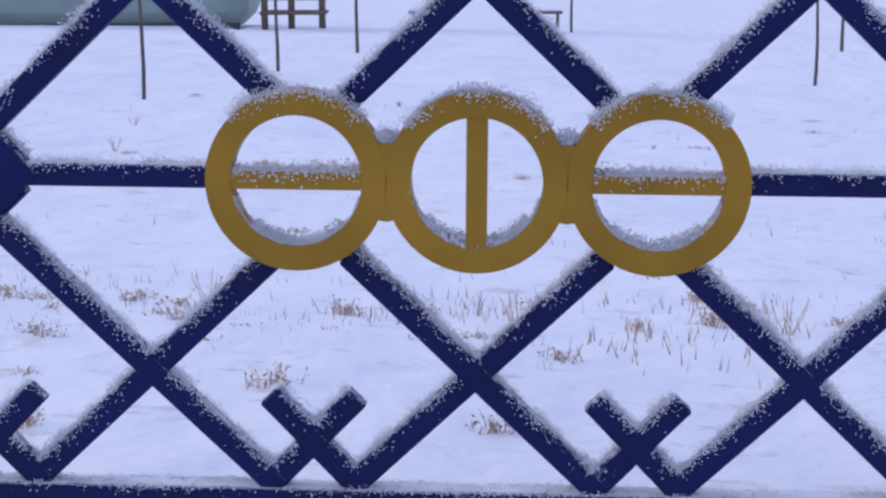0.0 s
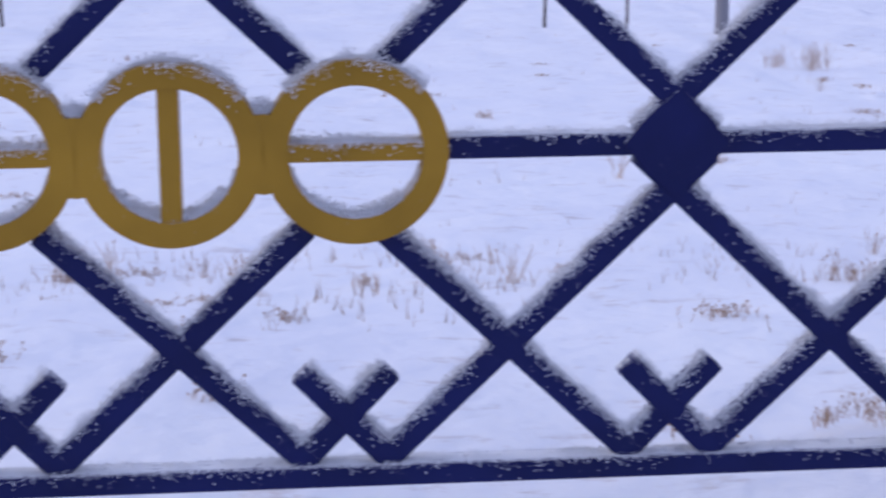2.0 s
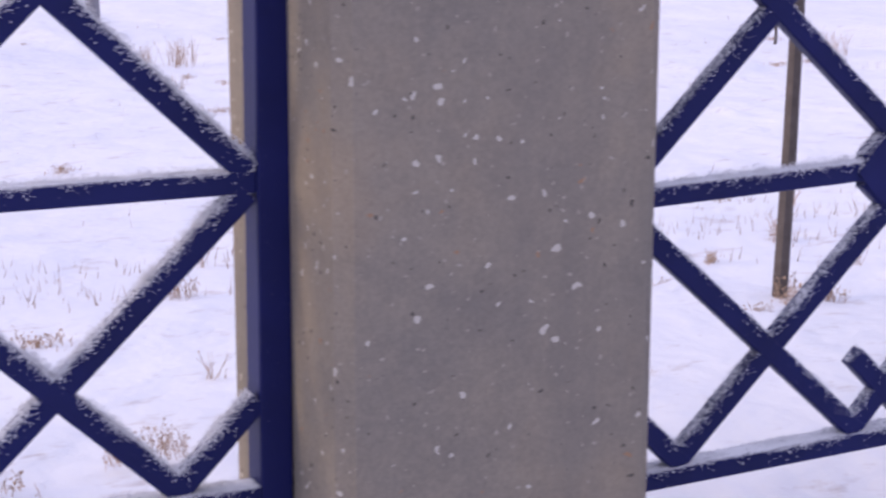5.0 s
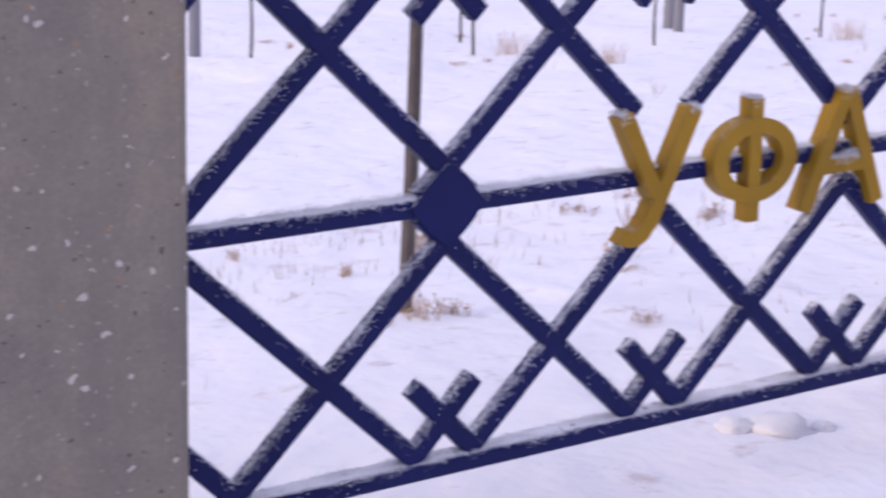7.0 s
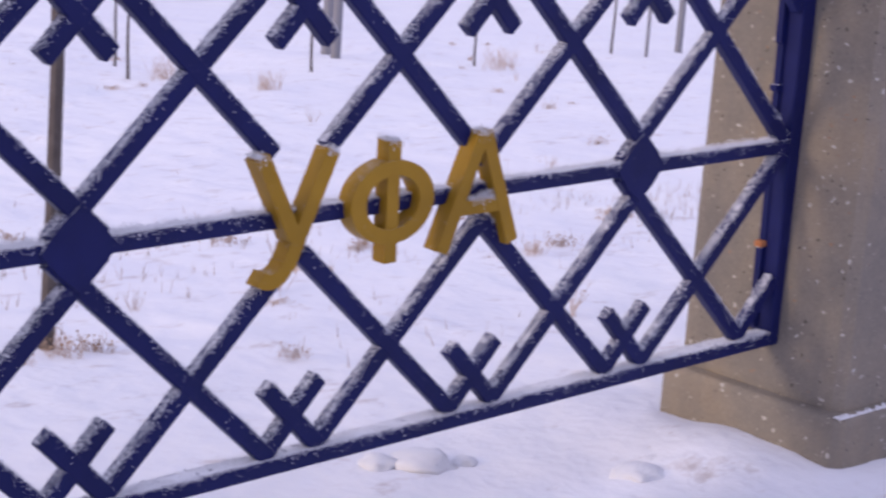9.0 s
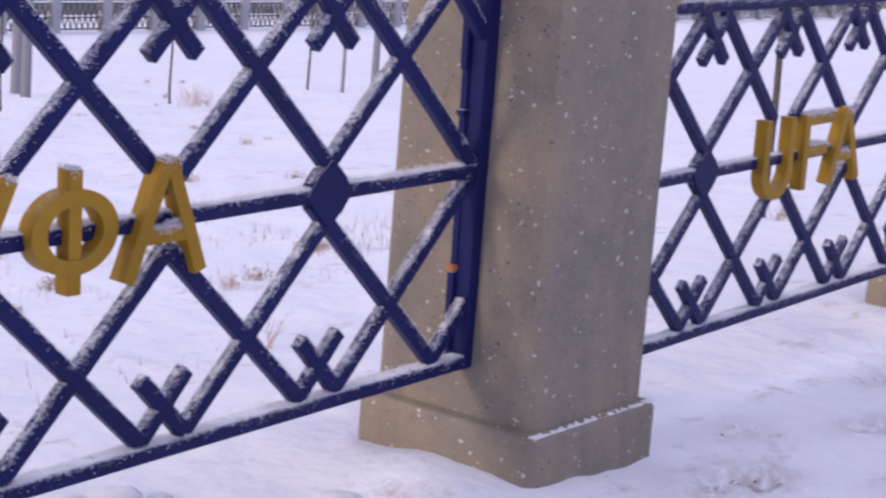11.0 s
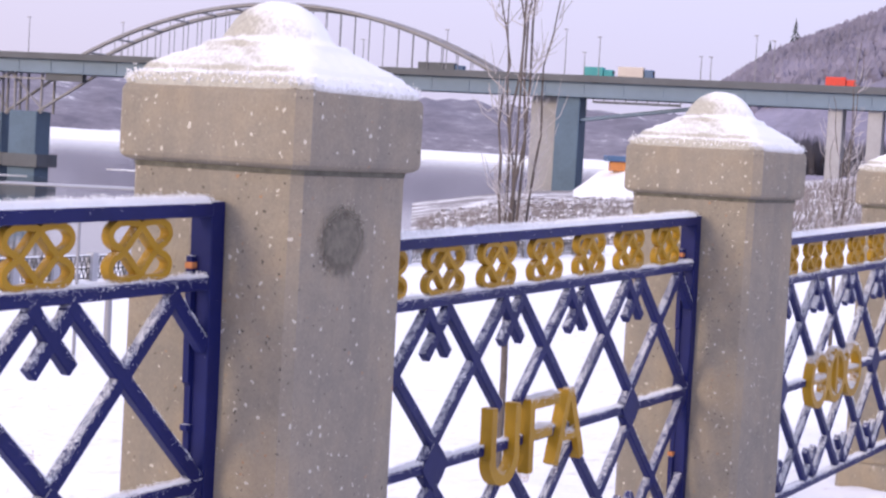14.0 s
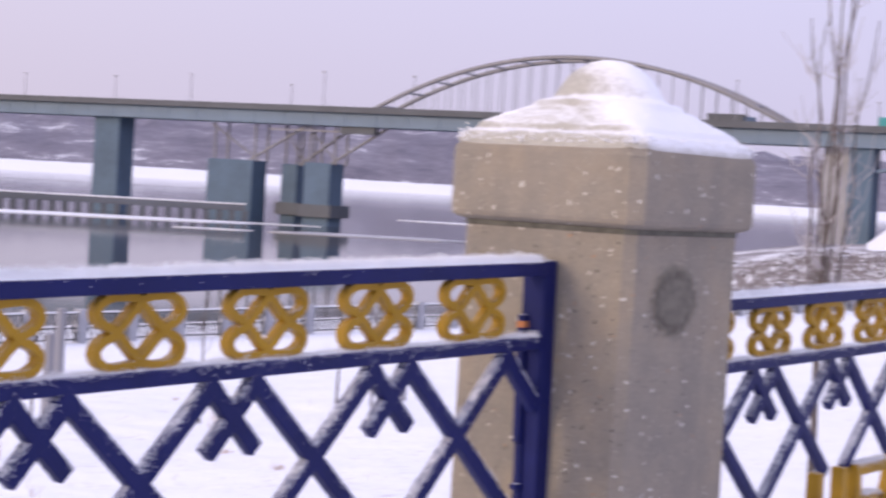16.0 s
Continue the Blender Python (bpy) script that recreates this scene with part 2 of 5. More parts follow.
def add_box(bm, x0, x1, y0, y1, z0, z1, bevel=0.0):
    r = bmesh.ops.create_cube(bm, size=1)["verts"]
    bmesh.ops.transform(bm, matrix=Matrix.LocRotScale(((x0 + x1) / 2, (y0 + y1) / 2, (z0 + z1) / 2), None, (x1 - x0, y1 - y0, z1 - z0)), verts=r)
    if bevel:
        edges = {e for v in r for e in v.link_edges}
        bmesh.ops.bevel(bm, geom=list(edges), offset=bevel, segments=2, affect="EDGES", profile=0.5)
    return bm


def box(x0, x1, y0, y1, z0, z1, bevel=0.0):
    return add_box(bmesh.new(), x0, x1, y0, y1, z0, z1, bevel)


def add_prism(bm, pts, y0, y1):
    """A polygon in x and z, pulled from y0 to y1."""
    a = [bm.verts.new((x, y0, z)) for x, z in pts]
    c = [bm.verts.new((x, y1, z)) for x, z in pts]
    bm.faces.new(a)
    bm.faces.new(c[::-1])
    for i in range(len(pts)):
        j = (i + 1) % len(pts)
        bm.faces.new((a[j], a[i], c[i], c[j]))
    return bm


def strip_points(x0, z0, x1, z1, w):
    d = Vector((x1 - x0, z1 - z0)).normalized() * (w / 2)
    return [(x0 - d.y, z0 + d.x), (x0 + d.y, z0 - d.x), (x1 + d.y, z1 - d.x), (x1 - d.y, z1 + d.x)]


def stroke(bm, x0, z0, x1, z1, w, y0, y1):
    return add_prism(bm, strip_points(x0, z0, x1, z1, w), y0, y1)


def add_ring(bm, cx, cz, r_in, r_out, y0, y1, a0=0.0, a1=360.0, n=48, sx=1.0):
    full = abs(a1 - a0) >= 359.9
    steps = n if full else n + 1
    rows = []
    for i in range(steps):
        a = radians(a0 + (a1 - a0) * i / n)
        ca, sa = math.cos(a) * sx, math.sin(a)
        rows.append([bm.verts.new((cx + r * ca, y, cz + r * sa)) for r, y in ((r_in, y0), (r_out, y0), (r_out, y1), (r_in, y1))])
    for i in range(n):
        p, q = rows[i], rows[(i + 1) % steps]
        for k in range(4):
            bm.faces.new((p[k], p[(k + 1) % 4], q[(k + 1) % 4], q[k]))
    if not full:
        bm.faces.new(rows[0])
        bm.faces.new(rows[-1][::-1])
    return bm


def tube(bm, pts, radii, sides=6):
    rows = []
    for i, p in enumerate(pts):
        p = Vector(p)
        d = (Vector(pts[min(i + 1, len(pts) - 1)]) - Vector(pts[max(i - 1, 0)])).normalized()
        u = d.cross(Vector((0, 1, 0.01)) if abs(d.y) < 0.9 else Vector((1, 0, 0))).normalized()
        v = d.cross(u)
        rows.append([bm.verts.new(p + (u * math.cos(2 * math.pi * k / sides) + v * math.sin(2 * math.pi * k / sides)) * radii[i]) for k in range(sides)])
    for a, c in zip(rows, rows[1:]):
        for k in range(sides):
            bm.faces.new((a[k], a[(k + 1) % sides], c[(k + 1) % sides], c[k]))
    bm.faces.new(rows[0][::-1])
    bm.faces.new(rows[-1])
    return bm


def snow_strip(rng, x0, z0, x1, z1, half, y0, y1, thick, step=0.008, cover=0.6, grain=1.0, rough=1.2):
    """A lumpy strip of snow on the upper side of a bar from (x0, z0) to (x1, z1) whose half width is half."""
    d = Vector((x1 - x0, z1 - z0))
    length = d.length
    d.normalize()
    up = Vector((-d.y, d.x))
    if up.y < 0:
        up = -up
    m = 6
    n = max(4, int(length / step))
    off = Vector((rng.uniform(0, 50), rng.uniform(0, 50), rng.uniform(0, 50)))
    bm, grid = bmesh.new(), []
    for i in range(n + 1):
        s = length * i / n
        row = []
        for k in range(m + 1):
            f = k / m
            y = y0 + (y1 - y0) * f
            v = Vector((s, y, half)) + off
            lump = noise.noise(v * 45) * 0.6 + noise.noise(v * 120 * grain) * 0.7 + noise.noise(v * 260 * grain) * 0.35 * grain
            h = thick * (1 - (2 * f - 1) ** 4) * max(-0.35, cover + lump * rough)
            if k in (0, m) or i in (0, n):
                h = -0.0015
            q = Vector((x0, z0)) + d * s + up * (half + h)
            row.append(bm.verts.new((q.x, y, q.y)))
        grid.append(row)
    for a, c in zip(grid, grid[1:]):
        for k in range(m):
            bm.faces.new((a[k], a[k + 1], c[k + 1], c[k]))
    return bm


def flakes(gen, base, normal, side, n, spread, lift, size, patch=30.0, bare=0.35):
    """Powder snow: n small crystals strewn over a strip. base(u) and normal(u) give a place and the outward way (x, z) for u in 0..1,
    spread = (y0, y1) the strip's depth, side how far crystals cling to the front below the edge, lift the pile's usual height."""
    u = gen.random(n)
    across = gen.random(n)
    front = across < side
    pts, nor = base(u), normal(u)
    seed = gen.random() * 60
    wave = np.array([noise.noise(Vector((seed + p[0] * patch, p[1] * patch, k * 2.2))) for p, k in zip(pts, across)])
    keep = wave > gen.random(n) * 0.9 - bare
    up = gen.exponential(lift, n).clip(0, lift * 3.2) * (0.55 + 0.9 * (wave + 0.4).clip(0, 1.2))
    y = spread[0] + (spread[1] - spread[0]) * ((across - side) / (1 - side)).clip(0, 1)
    down = gen.exponential(0.0040, n)
    up = np.where(front, -down, up)
    y = np.where(front, spread[0] - gen.random(n) * 0.0012, y)
    c = np.stack([pts[:, 0] + nor[:, 0] * up, y, pts[:, 1] + nor[:, 1] * up], 1)[keep]
    return crystals(gen, c, size)


def crystals(gen, c, size):
    """A small tumbled tetrahedron at each place."""
    m = len(c)
    tetra = np.array([(1, 1, 1), (1, -1, -1), (-1, 1, -1), (-1, -1, 1)]) * 0.62
    q = gen.normal(size=(m, 3, 3))
    turn = np.linalg.qr(q)[0] if m else q
    r = gen.uniform(0.55, 1.35, (m, 1, 1)) * size
    verts = c[:, None] + np.einsum("kij,vj->kvi", turn, tetra) * r
    faces = np.array([(0, 1, 2), (0, 3, 1), (0, 2, 3), (1, 3, 2)])[None] + 4 * np.arange(m)[:, None, None]
    return verts.reshape(-1, 3), faces.reshape(-1, 3)


def powder(parent, pieces, label="fine powder of white snow crystals"):
    """One part out of strewn crystals."""
    verts, faces, n = [], [], 0
    for v, f in pieces:
        verts.append(v)
        faces.append(f + n)
        n += len(v)
    me = bpy.data.meshes.new("snow")
    if n:
        me.from_pydata(np.concatenate(verts).tolist(), [], np.concatenate(faces).tolist())
    me.materials.append(SNOW_CRUST)
    ob = new("snow", me)
    ob.parent = parent
    return tagged(ob, label, kind="stuff")


def line_flakes(gen, x0, z0, x1, z1, half, y0, y1, density, lift=0.0022, side=0.22, size=0.0012, taken=(), bare=0.35):
    """Crystals on the upper side of a bar, left out where other bars cross it."""
    d = np.array([x1 - x0, z1 - z0])
    length = float(np.hypot(*d))
    d = d / length
    up = np.array([-d[1], d[0]]) * (1 if d[0] >= 0 else -1)
    n = int(density * length * 1000)

    def base(u):
        return np.array([x0, z0]) + d * (u * length)[:, None] + up * half

    verts, faces = flakes(gen, base, lambda u: np.repeat(up[None], len(u), 0), side, n, (y0, y1), lift, size, 26.0, bare)
    mid = verts.reshape(-1, 4, 3).mean(1)
    keep = np.ones(len(mid), bool)
    for a0, b0, a1, b1, w in taken:
        e = np.array([a1 - a0, b1 - b0])
        el = np.hypot(*e)
        e = e / el
        rx, rz = mid[:, 0] - a0, mid[:, 2] - b0
        s, t = rx * e[0] + rz * e[1], rx * -e[1] + rz * e[0]
        keep &= ~((s > -0.002) & (s < el + 0.002) & (abs(t) < w / 2 + 0.0005))
    v = verts.reshape(-1, 4, 3)[keep].reshape(-1, 3)
    return v, faces[: int(keep.sum()) * 4]


def arc_flakes(gen, cx, cz, r, a0, a1, y0, y1, density, outward, lift=0.003, side=0.16, size=0.0013, bare=0.5):
    n = int(density * abs(radians(a1 - a0)) * r * 1000)

    def way(u):
        a = np.radians(a0 + (a1 - a0) * u)
        return np.stack([np.cos(a), np.sin(a)], 1)

    return flakes(gen, lambda u: np.array([cx, cz]) + way(u) * r, lambda u: way(u) * (1 if outward else -1), side if outward else 0.0, n, (y0, y1), lift, size, 26.0, bare)


# ---------------------------------------------------------------- fence panel
P, ZM, D = 0.42, 0.62, 2.7325
BAR, Y0, Y1 = 0.032, -0.020, 0.004
KNOT, HALF, CROSS = 0.055, 0.2555, 0.347
Z_LOW, Z_SECOND, Z_TOP = 0.194, 1.050, 1.205
XL, XR = -0.055, 2.155


BARS = []


def bar(panel, x0, z0, x1, z1, w=BAR, y0=Y0, y1=Y1):
    # rising bars sit a hair behind falling ones
    if (x1 - x0) * (z1 - z0) > 0:
        y0, y1 = y0 + 0.0006, y1 + 0.0006
    bm = stroke(bmesh.new(), x0, z0, x1, z1, w, y0, y1)
    bmesh.ops.bevel(bm, geom=bm.edges[:], offset=0.0025, segments=1, affect="EDGES")
    ob = part("bar", bm, BLUE, panel)
    BARS.append((ob, (x0, z0, x1, z1, w), y0, y1))
    return ob


def dust_bars(density, lift, seed):
    """Powder on all the bars of the panel in hand."""
    gen = np.random.default_rng(seed)
    spans = [b[1] for b in BARS]
    for i, (ob, span, y0, y1) in enumerate(BARS):
        x0, z0, x1, z1, w = span
        if x1 < x0:
            x0, z0, x1, z1 = x1, z1, x0, z0
        others = spans[:i] + spans[i + 1:]
        powder(ob, [line_flakes(gen, x0, z0, x1, z1, w / 2, y0, y1, density, lift, 0.15, 0.0012, others, 0.5)])
    BARS.clear()


def rail(panel, rng, z, snow, y0=Y0 + 0.001, y1=Y1 + 0.004, h=0.030, name="rail", x0=XL, x1=XR):
    bm = box(x0, x1, y0, y1, z - h / 2, z + h / 2, 0.003)
    ob = part(name, bm, BLUE, panel)
    thick = snow > 0.01
    part("snow", snow_strip(rng, x0 + 0.002, z, x1 - 0.002, z, h / 2, y0, y1 + 0.001, snow * (0.85 if thick else 0.4), 0.006, 0.62 if thick else 0.12, 1.0, 0.4), SNOW_CRUST, ob, "white snow lying on top", True)
    gen = np.random.default_rng(int(z * 1000))
    powder(ob, [line_flakes(gen, x0 + 0.002, z, x1 - 0.002, z, h / 2 + (snow * 0.5 if thick else 0.0), y0, y1, 8.0, 0.0026 if z > 0.3 else 0.0014, 0.15, 0.0013, bare=0.6 if z > 0.3 else 0.4)])
    return ob


LOOP = [(0.014, 0.036), (0.0, 0.0500), (-0.014, 0.0560), (-0.038, 0.0580), (-0.064, 0.0575), (-0.086, 0.0465), (-0.092, 0.0290), (-0.079, 0.0140), (-0.050, -0.001), (0.0, -0.0500), (0.012, -0.062)]


def ribbon(bm, pts, w, y0, y1, cuts=3):
    """A band of width w along a smooth line in x and z."""
    line = []
    for i in range(1, len(pts) - 2):
        p = [Vector(q) for q in pts[i - 1:i + 3]]
        for c in range(cuts):
            t = c / cuts
            line.append(0.5 * (2 * p[1] + (p[2] - p[0]) * t + (2 * p[0] - 5 * p[1] + 4 * p[2] - p[3]) * t * t + (3 * p[1] - p[0] - 3 * p[2] + p[3]) * t ** 3))
    line.append(Vector(pts[-2]))
    rows = []
    for i, p in enumerate(line):
        d = (line[min(i + 1, len(line) - 1)] - line[max(i - 1, 0)]).normalized() * (w / 2)
        a, c = (p.x - d.y, p.y + d.x), (p.x + d.y, p.y - d.x)
        rows.append([bm.verts.new((*q[:1], y, q[1])) for q, y in ((a, y0), (c, y0), (c, y1), (a, y1))])
    for a, c in zip(rows, rows[1:]):
        for k in range(4):
            bm.faces.new((a[k], a[(k + 1) % 4], c[(k + 1) % 4], c[k]))
    bm.faces.new(rows[0])
    bm.faces.new(rows[-1][::-1])
    return bm


def ornament(panel, cx):
    """Four loops interlaced round a diamond, cut from thick plate."""
    cz, bm = (Z_SECOND + Z_TOP) / 2, bmesh.new()
    for k, (sx, sz) in enumerate(((1, 1), (-1, 1), (1, -1), (-1, -1))):
        ribbon(bm, [(cx + sx * x, cz + sz * z * 0.985) for x, z in LOOP], 0.0142, -0.013 - 0.0004 * k, 0.007 + 0.0004 * k)
    return part("ornament", bm, GOLD, panel, "gold painted interlaced metal rosette")


def fence_panel(style):
    rng = random.Random(5)
    panel = empty("fence_panel")
    for x0, x1 in ((XL - 0.045, XL), (XR, XR + 0.045)):
        part("post", box(x0, x1, -0.022, 0.034, Z_LOW - 0.017, Z_TOP + 0.016, 0.003), BLUE, panel)
    for edge, way in ((XR, 1),) if style != "rings" else ():
        left, z = [], Z_LOW + 0.02
        while z < Z_TOP - 0.16:
            deep, tall = rng.choice((0.004, 0.008, 0.013, 0.016)), rng.uniform(0.05, 0.22)
            left += [(edge - way * deep, z), (edge - way * deep, min(z + tall, Z_TOP - 0.10))]
            z += tall + 0.006
        outline = [(edge + way * 0.004, Z_LOW + 0.02)] + left + [(edge + way * 0.004, left[-1][1])]
        part("lip", add_prism(bmesh.new(), outline, 0.016, 0.031), BLUE, panel, "uneven cut edge of the blue post")
    for z in (1.085, 0.74, 0.40) if style != "rings" else ():
        part("weld", box(XR - 0.018, XR + 0.002, 0.014, 0.033, z - 0.007, z + 0.007, 0.002), RUST if z > 1 or z < 0.5 else BLUE, panel, "small rust-orange weld spot" if z != 0.74 else "")
    rail(panel, rng, Z_LOW, 0.007, -0.024, 0.016)
    if style == "rings":
        rail(panel, rng, ZM, 0.008, x0=XL, x1=0.72)
        rail(panel, rng, ZM, 0.008, x0=1.38, x1=XR)
    else:
        rail(panel, rng, ZM, 0.008)
    rail(panel, rng, Z_SECOND, 0.009)
    rail(panel, rng, Z_TOP, 0.020, -0.026, 0.020)
    low, high = Z_LOW + 0.013, Z_SECOND - 0.013
    slope = (HALF - KNOT) / (P / 2)
    for i in range(6):
        xn = i * P
        for side in (-1, 1):
            # from each knot outwards to the rail beyond, and inwards as a stub to the middle rail
            for up in (-1, 1):
                end_z = low if up < 0 else high
                run = (abs(end_z - ZM) - KNOT) / slope
                stub = (KNOT - 0.012) / slope
                xa, xb = xn - side * stub, xn + side * run
                za, zb = ZM + up * 0.012, end_z
                if i in (2, 3):
                    dz = 0.098 if style == "rings" else (0.108 if i == 2 and up > 0 else 0.062 if i == 2 and side > 0 else 0.10 if i == 2 else KNOT)
                    xa, za = xn + side * (dz - KNOT) / slope, ZM + up * dz
                if xa < XL or xa > XR:
                    xa = xn
                    za = ZM + up * KNOT
                if xb < XL or xb > XR:
                    continue
                bar(panel, xa, za, xb, zb)
        if i in (1, 4):
            bm = bmesh.new()
            add_prism(bm, [(xn + (0.067 if k % 2 == 0 else 0.052) * math.sin(k * math.pi / 4), ZM + (0.067 if k % 2 == 0 else 0.052) * math.cos(k * math.pi / 4)) for k in range(8)], Y0 - 0.003, Y1 + 0.002)
            part("plate", bm, BLUE, panel)
        for up in (-1, 1):
            zc, foot = ZM + up * CROSS, (low if up < 0 else high)
            for side in (-1, 1):
                top = (xn + side * 0.058, zc - up * 0.060)
                base = (xn - side * abs(foot - zc) * 0.95, foot)
                if i == 0 or i == 5:
                    inner = 1 if i == 0 else -1
                    edge = XL if i == 0 else XR
                    if side == inner:
                        continue
                    a = (xn + inner * abs(foot - zc) * 0.95, foot)
                    b = (edge, zc - up * 0.055)
                    bar(panel, *a, *b)
                else:
                    bar(panel, *base, *top)
    for k in range(-3, 4):
        ornament(panel, 1.045 + 0.2966 * k)
    dust_bars(*{"rings": (17.0, 0.0027, 11), "cyrillic": (5.0, 0.0013, 12), "latin": (2.6, 0.0012, 13)}[style])
    return panel


def three_rings(panel):
    y0, y1 = -0.043, -0.004
    cx, r = 2.5 * P, 0.2265
    rings, webs = {}, {}
    for k in (-1, 0, 1):
        bm = add_ring(bmesh.new(), cx + k * r, ZM, 0.083, 0.1145, y0, y1, n=64)
        rings[k] = part("ring", bm, GOLD, panel, "gold painted metal ring")
        if k:
            bm = box(cx + k * r - 0.086, cx + k * r + 0.086, y0 + 0.002, y1 - 0.002, ZM - 0.011, ZM + 0.011)
        else:
            bm = box(cx - 0.013, cx + 0.013, y0 + 0.002, y1 - 0.002, ZM - 0.086, ZM + 0.086)
        part("crossbar", bm, GOLD, rings[k])
    for k in (-0.5, 0.5):
        bm = add_prism(bmesh.new(), [(cx + k * r - 0.03, ZM - 0.045), (cx + k * r, ZM - 0.05), (cx + k * r + 0.03, ZM - 0.045), (cx + k * r + 0.03, ZM + 0.045), (cx + k * r, ZM + 0.05), (cx + k * r - 0.03, ZM + 0.045)], y0 + 0.0006, y1 - 0.0015)
        webs[k] = part("web", bm, GOLD, panel)
    gen = np.random.default_rng(9)
    for k in (-1, 0, 1):
        x = cx + k * r
        heap = [arc_flakes(gen, x, ZM, 0.1145, 38 if k == 0 else 42, 142 if k == 0 else 138, y0, y1, 18.0, True, 0.0032)]
        heap += [arc_flakes(gen, x, ZM, 0.083, 195, 345, y0, y1, 12.0, False, 0.0010, bare=0.35)]
        heap += [arc_flakes(gen, x, ZM, 0.083, s0, s1, y0 + 0.003, y1, 24.0, False, 0.0034, size=0.0016, bare=0.9) for s0, s1 in (((225, 315),) if k else ((215, 262), (278, 325)))]
        if k:
            heap += [line_flakes(gen, x - 0.082, ZM, x + 0.082, ZM, 0.011, y0, y1, 14.0, 0.0028, 0.08, 0.0014, bare=0.8)]
        powder(rings[k], heap)
    for k in (-0.5, 0.5):
        x = cx + k * r
        bank = gen.normal(size=(1800, 3)) * (0.011, 0.010, 0.006) + (x, (y0 + y1) / 2, ZM + 0.052)
        bank = bank[(abs(bank[:, 1] - (y0 + y1) / 2) < 0.019) & (bank[:, 2] > ZM + 0.049)]
        powder(webs[k], [crystals(gen, bank, 0.0015)])


LY0, LY1 = -0.040, -0.004


def letter(panel, bm):
    return part("letter", bm, GOLD, panel, "gold painted raised metal letter")


def cap_snow(rng, parent, x0, x1, z, th=0.008):
    gen = np.random.default_rng(rng.randint(1, 9999))
    powder(parent, [line_flakes(gen, x0, z, x1, z, 0.0, LY0, LY1, 16.0, th * 0.3, 0.06, 0.0014, bare=0.8)])


def letter_a(panel, rng, apex, left, right, top, bot, w):
    bm = bmesh.new()
    stroke(bm, left, bot, apex - 0.004, top, w, LY0, LY1)
    stroke(bm, right, bot, apex + 0.004, top, w, LY0 + 0.001, LY1 - 0.001)
    mid = bot + (top - bot) * 0.36
    stroke(bm, left + 0.03, mid, right - 0.03, mid, 0.026, LY0 + 0.002, LY1 - 0.002)
    o = letter(panel, bm)
    cap_snow(rng, o, apex - 0.02, apex + 0.02, top)
    cap_snow(rng, o, apex - 0.03, apex + 0.03, mid + 0.013, 0.012)


def letters_cyrillic(panel):
    rng = random.Random(3)
    w, top, bot = 0.027, ZM + 0.110, ZM - 0.097
    bm = bmesh.new()
    stroke(bm, 0.745, top, 0.814, ZM - 0.028, w, LY0, LY1)
    stroke(bm, 0.890, top, 0.8015, ZM - 0.078, w, LY0 + 0.001, LY1 - 0.001)
    add_ring(bm, 0.768, ZM - 0.062, 0.021, 0.048, LY0 + 0.002, LY1 - 0.002, 235, 352, 14)
    o = letter(panel, bm)
    cap_snow(rng, o, 0.731, 0.759, top)
    cap_snow(rng, o, 0.876, 0.904, top)
    bm = bmesh.new()
    add_ring(bm, 1.024, ZM + 0.008, 0.047, 0.073, LY0, LY1, n=48, sx=1.28)
    stroke(bm, 1.024, bot - 0.002, 1.024, top + 0.004, w, LY0 + 0.002, LY1 - 0.002)
    o = letter(panel, bm)
    cap_snow(rng, o, 1.010, 1.038, top + 0.004)
    letter_a(panel, rng, 1.235, 1.143, 1.318, top, bot, w)


def letters_latin(panel):
    rng = random.Random(4)
    w, top, bot = 0.029, ZM + 0.117, ZM - 0.096
    bm = bmesh.new()
    stroke(bm, 0.710, top, 0.710, bot + 0.07, w, LY0, LY1)
    stroke(bm, 0.850, top, 0.850, bot + 0.07, w, LY0, LY1)
    add_ring(bm, 0.780, bot + 0.072, 0.050, 0.082, LY0 + 0.001, LY1 - 0.001, 180, 360, 20, sx=1.07)
    letter(panel, bm)
    bm = bmesh.new()
    stroke(bm, 0.940, top, 0.940, bot, w, LY0, LY1)
    stroke(bm, 0.940, top - 0.016, 1.115, top - 0.016, 0.032, LY0 + 0.001, LY1 - 0.001)
    stroke(bm, 0.940, ZM + 0.012, 1.075, ZM + 0.012, 0.032, LY0 + 0.002, LY1 - 0.002)
    o = letter(panel, bm)
    cap_snow(rng, o, 0.925, 1.115, top)
    cap_snow(rng, o, 0.96, 1.07, ZM + 0.028)
    letter_a(panel, rng, 1.190, 1.105, 1.285, top, bot, w)


PANELS = [(0.0, 0.0, -0.0104), (1.0, -0.0583, 0.0237), (2.0, -0.0978, 0.0258), (3.0, -0.140, 0.025), (4.0, -0.18, 0.025)]


def panel_pose(i):
    k, dz, s = PANELS[i]
    return Matrix.Translation((k * D + 1.05, 0, ZM + dz)) @ pose(0, 0, 0, 0, -math.degrees(s), 0) @ Matrix.Translation((-1.05, 0, -ZM))


